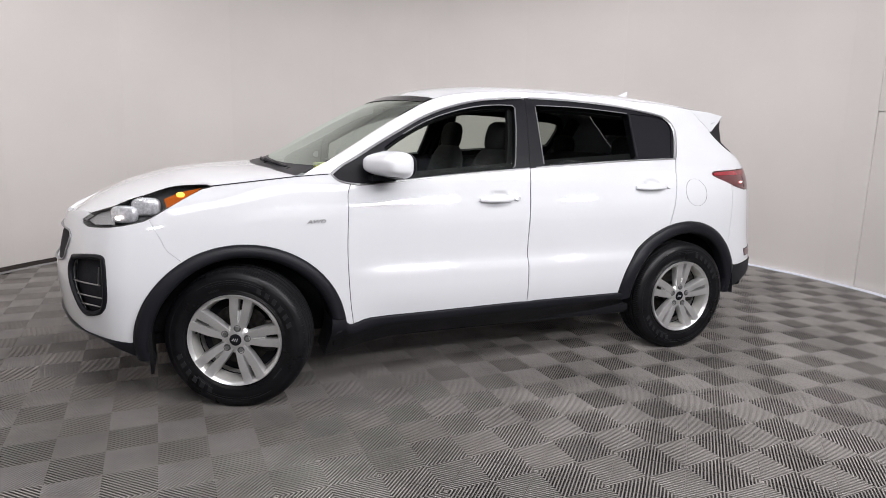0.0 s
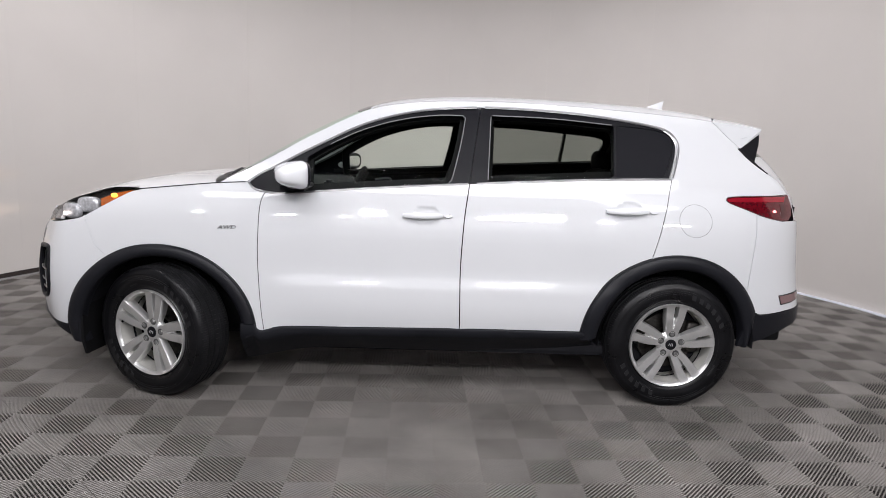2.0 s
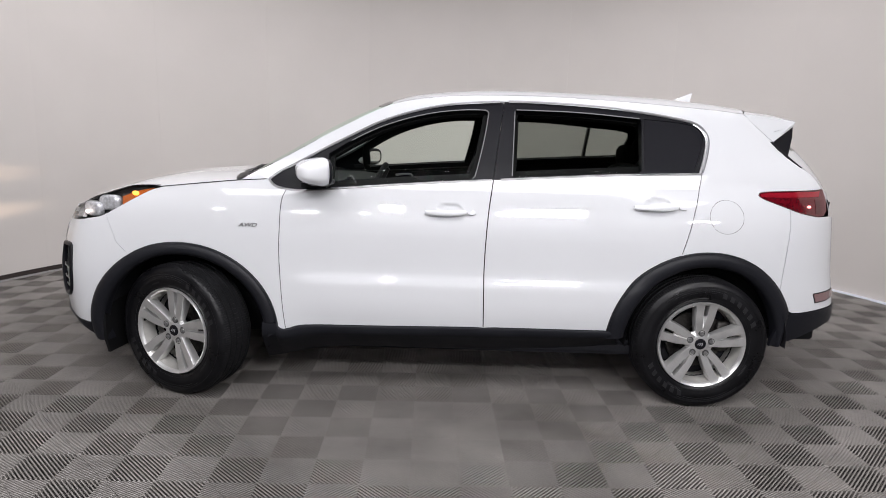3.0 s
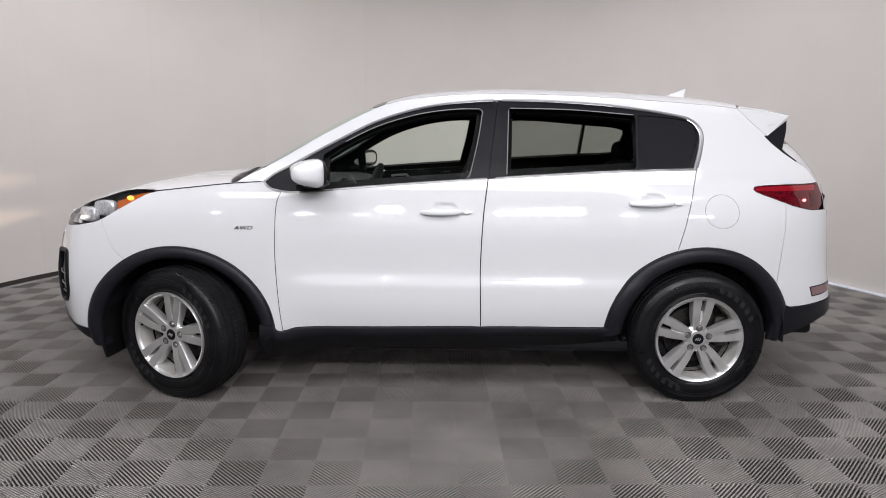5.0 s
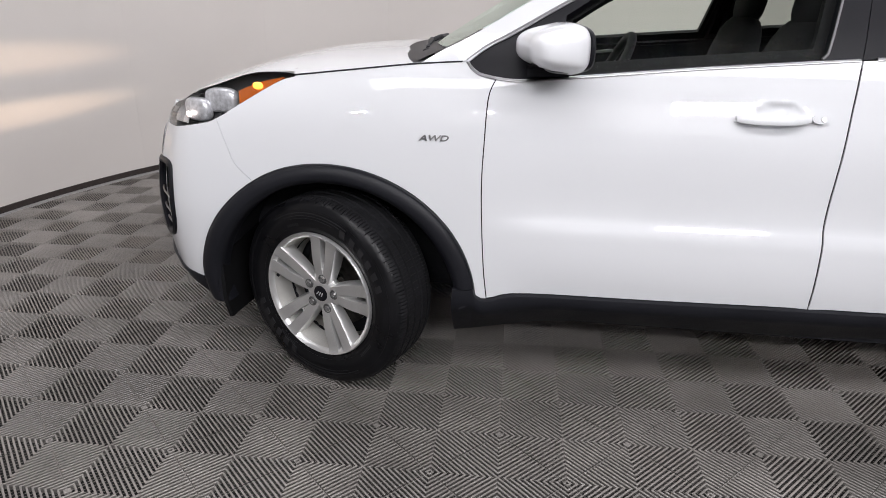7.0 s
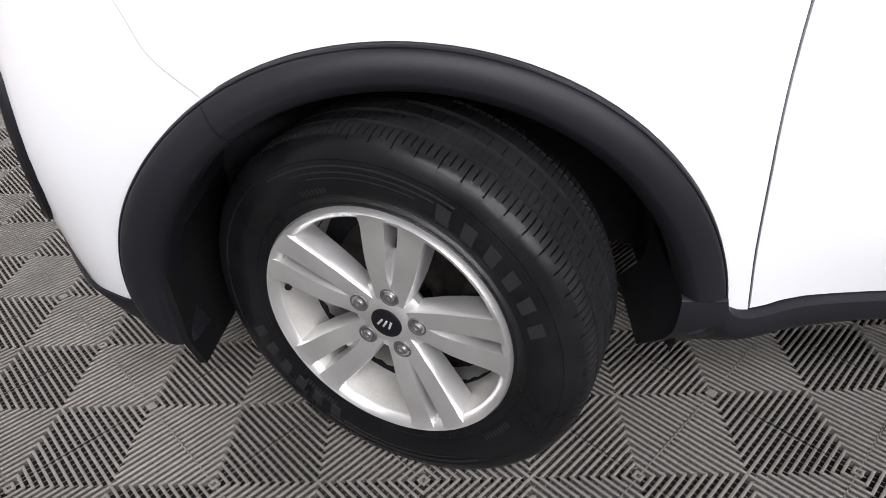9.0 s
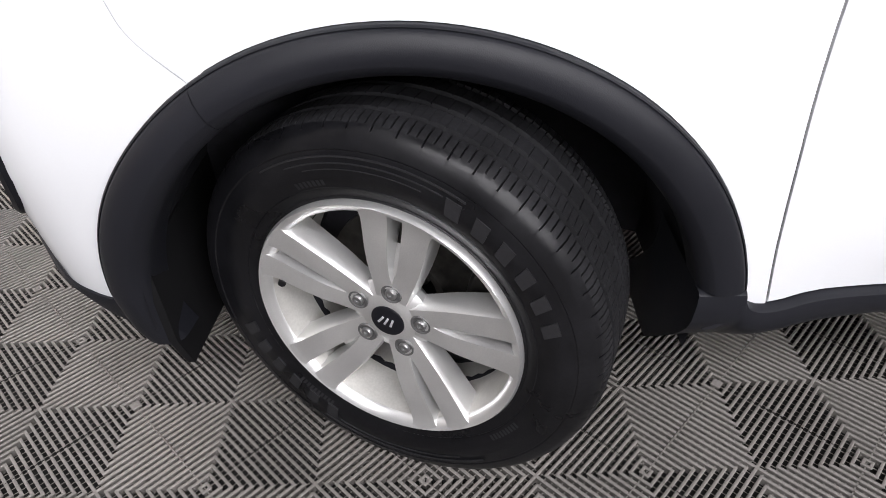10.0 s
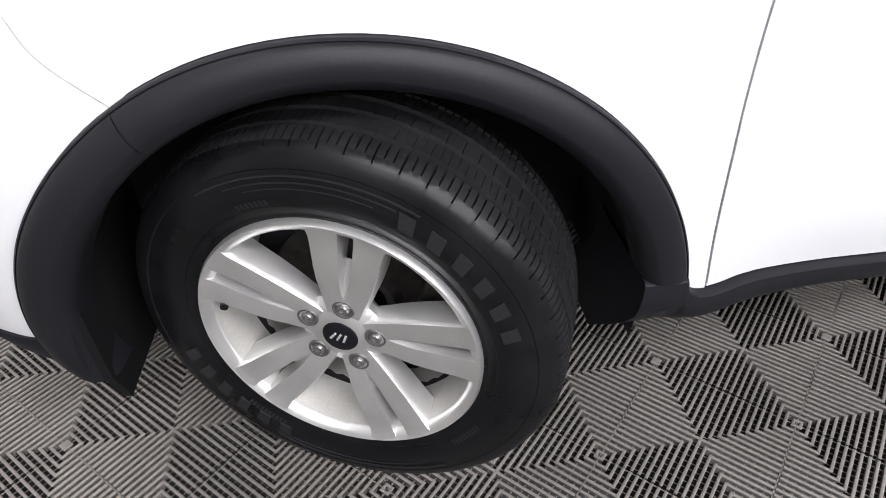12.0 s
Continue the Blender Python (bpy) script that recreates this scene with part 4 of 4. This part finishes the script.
def cabin():
    def seat(x, y):
        bm = bmesh.new()
        superball(bm, (0, 0, 0), (.26, .25, .10), 3)
        bmesh.ops.transform(bm, matrix=pose(x - .28, y, .62, 0, -8), verts=bm.verts[:])
        st = part("front_seat", bm, CLOTH, car, "black cloth front seat")
        bm = bmesh.new()
        superball(bm, (0, 0, 0), (.075, .235, .33), 3)
        bmesh.ops.transform(bm, matrix=pose(x + .06, y, .93, 0, 14), verts=bm.verts[:])
        part("backrest", bm, CLOTH, st)
        bm = bmesh.new()
        superball(bm, (0, 0, 0), (.05, .125, .10), 2.8)
        bmesh.ops.transform(bm, matrix=pose(x + .145, y, 1.305, 0, 10), verts=bm.verts[:])
        part("headrest", bm, CLOTH, st)
    seat(1.43, -.37)
    seat(1.43, .37)
    bm = bmesh.new()
    superball(bm, (2.1, 0, .62), (.27, .64, .11), 4)
    bench = part("rear_bench", bm, CLOTH, car, "black cloth rear bench")
    bm = bmesh.new()
    superball(bm, (0, 0, 0), (.08, .64, .30), 4)
    bmesh.ops.transform(bm, matrix=pose(2.42, 0, .92, 0, 20), verts=bm.verts[:])
    part("backrest", bm, CLOTH, bench)
    for y in (-.38, .38):
        bm = bmesh.new()
        superball(bm, (2.53, y, 1.25), (.05, .12, .075), 2.8)
        part("headrest", bm, CLOTH, bench)
    bm = bmesh.new()
    superball(bm, (.62, 0, .93), (.30, .70, .17), 4)
    dash = part("dashboard", bm, CABIN, car, "black dashboard")
    bm = bmesh.new()
    box(bm, .79, .83, -.66, -.56, 1.02, 1.13)
    part("air_vent", bm, TRIMBLACK, dash, bevel=.01)
    bm = bmesh.new()
    box(bm, .45, .53, -.36, -.28, 1.115, 1.15)
    part("paper_tag", bm, TAG, dash, "yellow paper tag")
    bm = bmesh.new()
    rows = []
    for a in np.linspace(0, math.tau, 36, endpoint=False):
        rows.append([((.18 + .016 * math.cos(b)) * math.cos(a), (.18 + .016 * math.cos(b)) * math.sin(a), .016 * math.sin(b)) for b in np.linspace(0, math.tau, 10, endpoint=False)])
    grid(bm, rows, close_u=True, close_v=True)
    box(bm, -.17, .17, -.02, .02, -.03, -.005)
    superball(bm, (0, 0, -.01), (.06, .06, .03))
    bmesh.ops.transform(bm, matrix=pose(.90, -.37, 1.02, 0, -65), verts=bm.verts[:])
    part("steering_wheel", bm, CABIN, car, "black steering wheel")
    bm = bmesh.new()
    box(bm, .50, 3.3, -.75, .75, .34, .40)
    box(bm, .46, .52, -.72, .72, .40, 1.05)
    box(bm, 2.62, 3.35, -.66, .66, .40, 1.08)
    part("cabin_floor", bm, CABIN, car, bevel=.01)
    bm = bmesh.new()
    superball(bm, (.92, 0, 1.44), (.02, .11, .035), 3)
    part("rear_view_mirror", bm, CABIN, car)
    for s in (-1, 1):
        bm = bmesh.new()
        tube(bm, [(1.62, s * .74, .9), (1.63, s * .68, 1.2), (1.66, s * .585, 1.46)], .04, 10)
        part("pillar_trim", bm, CABIN, car)
        bm = bmesh.new()
        tube(bm, [(2.56, s * .68, 1.1), (2.66, s * .62, 1.25), (2.72, s * .53, 1.44)], .05, 10)
        part("pillar_trim", bm, CABIN, car)


cabin()

# ---- wheels: axis along -y, outer face towards -y ----
TYRE_R = .345


def revolve(bm, prof, n, wobble=None):
    rows = []
    for i in range(n):
        a = math.tau * i / n
        rows.append([(math.cos(a) * (r - (wobble(i, k) if wobble else 0)), y, math.sin(a) * (r - (wobble(i, k) if wobble else 0))) for k, (r, y) in enumerate(prof)])
    return grid(bm, rows, close_u=True)


def polar(r, w, y, a):
    """A point at radius r and sideways w on a spoke at angle a."""
    return (r * math.cos(a) - w * math.sin(a), y, r * math.sin(a) + w * math.cos(a))


def arc(r, w, y, a):
    """A point at the true radius r, sideways w from the line at angle a."""
    return polar(math.sqrt(r * r - w * w), w, y, a)


def wheel(name, label):
    bm = bmesh.new()
    revolve(bm, [(.2255, -.084), (.226, -.092), (.2225, -.098), (.215, -.094), (.2075, -.086), (.2065, -.082), (.213, -.07), (.221, -.088)], 96)
    rim = part(name, bm, ALLOY, car, label)
    bm = bmesh.new()
    revolve(bm, [(.2068, -.083), (.203, -.06), (.199, -.02), (.193, .04), (.21, .09), (.222, .10), (.224, .095), (.215, .05), (.211, -.06), (.2075, -.080)], 96)
    part("rim_barrel", bm, BARREL, rim, "bright inner barrel of the rim")
    # hub
    bm = bmesh.new()
    revolve(bm, [(.012, -.074), (.030, -.076), (.040, -.074), (.060, -.068), (.070, -.060), (.070, -.045), (.050, -.02), (.012, -.01)], 60)
    part("hub", bm, ALLOY, rim)
    step = math.tau / 5
    for k in range(5):
        a = math.pi / 2 + k * step
        bm = bmesh.new()
        ro = [.040, .060, .078, .088, .10, .12, .145, .17, .190, .204, .212, .2212]
        wo = [.023, .028, .0320, .0340, .0372, .0415, .0455, .0485, .0508, .0530, .0555, .061]
        wi = [.000, .000, .000, .0030, .0055, .0078, .0093, .0103, .0110, .0114, .0115, .0112]
        yy = [-.071, -.073, -.0755, -.077, -.079, -.082, -.085, -.0875, -.0895, -.0915, -.0935, -.0965]
        dp = [.001, .001, .001, .004, .010, .018, .028, .036, .036, .030, .014, .003]
        for s in (-1, 1):
            low = [arc(r, s * (w + .005), -.040, a) for r, w in zip(ro, wo)]
            bev = [arc(r, s * (w + .004), y + .009, a) for r, w, y in zip(ro, wo, yy)]
            top_o = [arc(r, s * w, y, a) for r, w, y in zip(ro, wo, yy)]
            crest = [arc(r, s * (w * .5 + v * .5), y - .0008, a) for r, w, v, y in zip(ro, wo, wi, yy)]
            lip = [arc(r, s * w, y, a) for r, w, y in zip(ro, wi, yy)]
            slit = [arc(r, s * max(0, w - .0025), y + d, a) for r, w, y, d in zip(ro, wi, yy, dp)]
            grid(bm, [low, bev, top_o, crest, lip, slit])
        for span in (slice(2, 7), slice(9, 12)):      # closed ends of the slit
            grid(bm, [[arc(r, w * max(0, v - .0025), y + d, a) for w in (-1, 0, 1)] for r, v, y, d in list(zip(ro, wi, yy, dp))[span]])
        part("spoke", bm, ALLOY, rim)
        bm = bmesh.new()
        c = polar(.0572, 0, 0, a)
        n = 6
        rows = [[(c[0] + r * math.cos(b), y, c[2] + r * math.sin(b)) for b in np.linspace(0, math.tau, 12, endpoint=False)] for r, y in ((.0100, -.070), (.0098, -.0765), (.0082, -.0790), (.0045, -.0790), (.004, -.0755), (.0005, -.0755))]
        grid(bm, rows, close_v=True)
        part("lug_nut", bm, NUT, rim, "grey metal wheel nut")
        # slightly raised dark ring: its colour stands in for the nut pocket's shade
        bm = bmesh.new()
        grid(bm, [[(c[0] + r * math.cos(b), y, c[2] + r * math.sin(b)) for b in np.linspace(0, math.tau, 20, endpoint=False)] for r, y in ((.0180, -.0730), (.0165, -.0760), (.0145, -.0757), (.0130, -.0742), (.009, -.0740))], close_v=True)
        part("nut_shade_ring", bm, NUTSHADE, rim, "dark ring standing in for a nut pocket's shade")
    bm = bmesh.new()
    revolve(bm, [(.001, -.0785), (.0255, -.0785), (.028, -.0775), (.030, -.074), (.030, -.06)], 40)
    cap = part("centre_cap", bm, TRIMBLACK, rim, "black centre cap")
    bm = bmesh.new()
    for x, tilt in ((-.0105, 8), (-.001, 0), (.0085, -10)):
        box(bm, -.0018, .0018, -.0796, -.0785, -.008, .008, pose(x, 0, 0, 0, 20 + tilt, 0))
    part("cap_mark", bm, SILVER, cap)
    # brake disc, caliper and valve
    bm = bmesh.new()
    revolve(bm, [(.05, .005), (.07, -.005), (.075, .015), (.15, .015), (.15, .03), (.05, .03)], 48)
    part("brake_disc", bm, STEEL, rim)
    bm = bmesh.new()
    revolve(bm, [(.02, .045), (.19, .045), (.197, .03), (.197, -.01)], 48)
    part("dust_shield", bm, BLACK, rim)
    bm = bmesh.new()
    superball(bm, (.14, .02, .03), (.045, .035, .085), 4)
    part("brake_caliper", bm, STEEL, rim)
    bm = bmesh.new()
    tube(bm, [polar(.200, 0, -.055, 3.13), polar(.190, 0, -.075, 3.13), polar(.183, 0, -.092, 3.13)], .0065, 8)
    part("valve", bm, RUBBER, rim)
    # tyre: bead, sidewall with fine ribs, shoulder blocks, tread with grooves
    prof = [(.214, -.085), (.220, -.097), (.228, -.101), (.231, -.1005), (.236, -.104), (.246, -.1075), (.2475, -.1065), (.262, -.111), (.284, -.1135), (.286, -.1125), (.302, -.1125), (.3045, -.1115), (.307, -.1125), (.322, -.108),
            (.331, -.102), (.337, -.094), (.3415, -.083), (.343, -.072), (.3435, -.066), (.334, -.064), (.334, -.058), (.344, -.056), (.345, -.03), (.345, -.026), (.336, -.024), (.336, -.016), (.345, -.014)]
    prof = [(r, y + .016) for r, y in prof + [(r, -y) for r, y in reversed(prof)]]
    cells = (0, .03, .20, .23, .5, .75)      # each block's angles; the second and third lie in its narrow cut
    blocks = 176
    turns = [math.tau * (b + c) / blocks for b in range(blocks) for c in cells]
    rows = []
    for i, a in enumerate(turns):
        c, b = i % 6, i // 6
        row = []
        for k, (r, y) in enumerate(prof):
            j = min(k, len(prof) - 1 - k)
            cut_in = c in (1, 2) and ((16 <= j <= 18) or (j == 15 and b % 3 == 0))
            fine_cut = c == 1 and j in (21, 22, 23, 26) and (b + j) % 2 == 0
            lean = .35 * math.tau / blocks * (0 if j < 18 else (j - 18) / 8)
            rr = r - (.0065 if cut_in else .003 if fine_cut else 0)
            row.append((math.cos(a + lean) * rr, y, math.sin(a + lean) * rr))
        rows.append(row)
    bm = bmesh.new()
    grid(bm, rows, close_u=True)
    ty = part("tyre", bm, RUBBER, rim, "black rubber tyre with a dusty tread")
    ty.data.materials.append(TREAD)
    for p in ty.data.polygons:
        if math.hypot(p.center.x, p.center.z) > .3355 or (math.hypot(p.center.x, p.center.z) > .325 and abs(p.center.y - .016) < .085):
            p.material_index = 1
    # raised lettering blocks on the sidewall
    bm = bmesh.new()
    for base in (1.31, 4.45):
        for k in range(6):
            a0, r0, r1 = base - k * .158, .263, .289
            at = lambda t, r, y: polar(r, 0, y, a0 - .118 * t + .03 * (r - r0) / .03)
            for t0, t1, q0, q1 in ((0, .68, r0, r1),):
                rim_line = [(t0, q0), (t1, q0), (t1, q1), (t0, q1)]
                grid(bm, [[at(t, r, -.094) for t, r in rim_line], [at(t, r, -.0984) for t, r in rim_line]], close_v=True)
                bm.faces.new([bm.verts.new(at(t, r, -.0984)) for t, r in rim_line])
    for a1, a2, r0, r1 in ((1.25, 2.35, .2955, .298), (1.35, 2.2, .286, .2875), (1.45, 2.1, .277, .278), (4.4, 5.5, .2955, .298), (4.5, 5.35, .286, .2875)):
        grid(bm, [[polar(r, 0, y, a) for a in np.linspace(a1, a2, 24)] for r, y in ((r0, -.094), (r0, -.0985), (r1, -.0985), (r1, -.094))])
    tagged(part("lettering_relief", bm, RUBBERHI, ty), kind="stuff")
    bm = bmesh.new()
    for base, count in ((-.35, 9), (2.2, 7), (4.4, 10)):
        for k in range(count):
            a0 = base - k * .03
            grid(bm, [[polar(r, 0, -.0935 - (.25 * (r - .25) if r < .262 else .003), a0 - .019 * t) for t in (0, .5, 1)] for r in (.252, .262)])
    tagged(part("size_mark_relief", bm, RUBBERHI, ty), kind="stuff")
    return rim


front_left = wheel("front_wheel", "silver five-spoke alloy wheel, steered")
STEER = 22.0
front_left.matrix_world = pose(-.018, -.8205, .338, 0, 10.5, -STEER) @ pose(0, -.012, 0)
rear_left = copy_thing(front_left, pose(2.655, -.80, .340, 0, 3, 0))
rear_left.name = "rear_wheel"
rear_left["label"] = "silver five-spoke alloy wheel"
copy_thing(front_left, pose(-.018, .8205, .338, 0, 0, 180 - STEER) @ pose(0, -.012, 0))
copy_thing(rear_left, pose(2.655, .80, .340, 0, 0, 180))

# ---- floor tiles: ribs in diamonds round the middle and the corners of each tile ----
HALF, TURN_FLOOR, FX, FY = 0.2, 1.80, 0.5867, -0.7392


# a rib's cross-section: offset as a share of the pitch, height
RIB = ((-.07, -.02), (-.08, -.006), (-.24, -.0020), (-.225, -.0010), (-.16, -.0003), (.0, .0), (.16, -.0003), (.225, -.0010), (.24, -.0020), (.08, -.006), (.07, -.02))


def tile_geometry(near=True):
    vs, fs = [], []

    count = 21
    pitch = 2 * HALF / count
    for sx in (-1, 1):
        for sy in (-1, 1):
            def on(sv, end):
                # where the line |u| + |v| = sv leaves the cell
                a, b = ((sv, 0.0) if sv <= HALF else (HALF, sv - HALF))
                return (sx * a, sy * b) if end == 0 else (sx * b, sy * a)
            for k in range(count):
                sv = (k + .5) * pitch
                base = len(vs)
                spans = ((0, .492), (.508, 1)) if near else ((0, 1),)
                for lo, hi in spans:
                    for end in (lo, hi):
                        for dd, z in RIB:
                            line = min(max(sv + dd * pitch, 1e-4), 2 * HALF - 1e-4)
                            (u0, v0), (u1, v1) = on(line, 0), on(line, 1)
                            vs.append((u0 + (u1 - u0) * end, v0 + (v1 - v0) * end, z))
                m = len(RIB)
                for part_no in range(len(spans)):
                    b0 = base + 2 * m * part_no
                    for j in range(m - 1):
                        q = (b0 + j, b0 + j + 1, b0 + m + j + 1, b0 + m + j)
                        fs.append(q if sx * sy < 0 else q[::-1])
            # lower cross webs and the fine diagonal line
            for c in np.arange(-16, 17) * (.1 * HALF):
                w, z = (.0010, -.0060) if abs(c) < 1e-6 else (.0008, -.0090)
                m = abs(c) / 2
                (ua, va), (ub, vb) = (m + c / 2 + 1e-3, m - c / 2 + 1e-3), (HALF - m + c / 2 - 1e-3, HALF - m - c / 2 - 1e-3)
                if ub + vb - ua - va < .02 or not (near or abs(c) < 1e-6 or round(c / (.1 * HALF)) % 2 == 0):
                    continue
                base = len(vs)
                for (u, v) in ((ua, va), (ub, vb)):
                    for dw in (-w, w):
                        vs.append((sx * (u + dw), sy * (v - dw), z))
                q = (base, base + 1, base + 3, base + 2)
                fs.append(q if sx * sy < 0 else q[::-1])
    # raised studs at the middle
    base = len(vs)
    vs.extend([(.006 * math.cos(a), .006 * math.sin(a), .0004) for a in np.linspace(0, math.tau, 8, endpoint=False)])
    fs.append(tuple(range(base, base + 8)))
    return vs, fs


def floor_tiles():
    vs, fs = tile_geometry()
    me = bpy.data.meshes.new("floor_tile")
    me.from_pydata(vs, [], fs)
    me.materials.append(TILE)
    for p in me.polygons:
        p.use_smooth = True
    me.update()
    flo = thing("tiled_floor", "grey ribbed interlocking plastic floor tiles", "floor", pose(FX, FY, 0, 0, 0, TURN_FLOOR), kind="structure")
    c, s = math.cos(radians(TURN_FLOOR)), math.sin(radians(TURN_FLOOR))
    places = []
    for i in range(-20, 24):
        for j in range(-14, 20):
            u, v = 2 * HALF * i, 2 * HALF * j
            x, y = FX + u * c - v * s, FY + u * s + v * c
            r = math.hypot(x - CX, y - CY)
            if (y > -1.5 and r < RAD + .12) or (-4.9 < y <= -1.5 and abs(x - CX) < 4.2):
                places.append((abs(x - 1.2) + 1.4 * abs(y + 1.4), u, v))
    places.sort()
    for _, u, v in places[:300]:
        ob = new("tile", me)
        ob.parent = flo
        ob.location = (u, v, 0)
    allv, allf = [], []
    vs, fs = tile_geometry(False)
    for _, u, v in places[300:]:
        base = len(allv)
        allv += [(x + u, y + v, z) for x, y, z in vs]
        allf += [tuple(base + k for k in f) for f in fs]
    rest = bpy.data.meshes.new("far_tiles")
    rest.from_pydata(allv, [], allf)
    for p in rest.polygons:
        p.use_smooth = True
    tagged(mesh_object("far_tiles", rest, TILE, flo), kind="stuff")


floor_tiles()
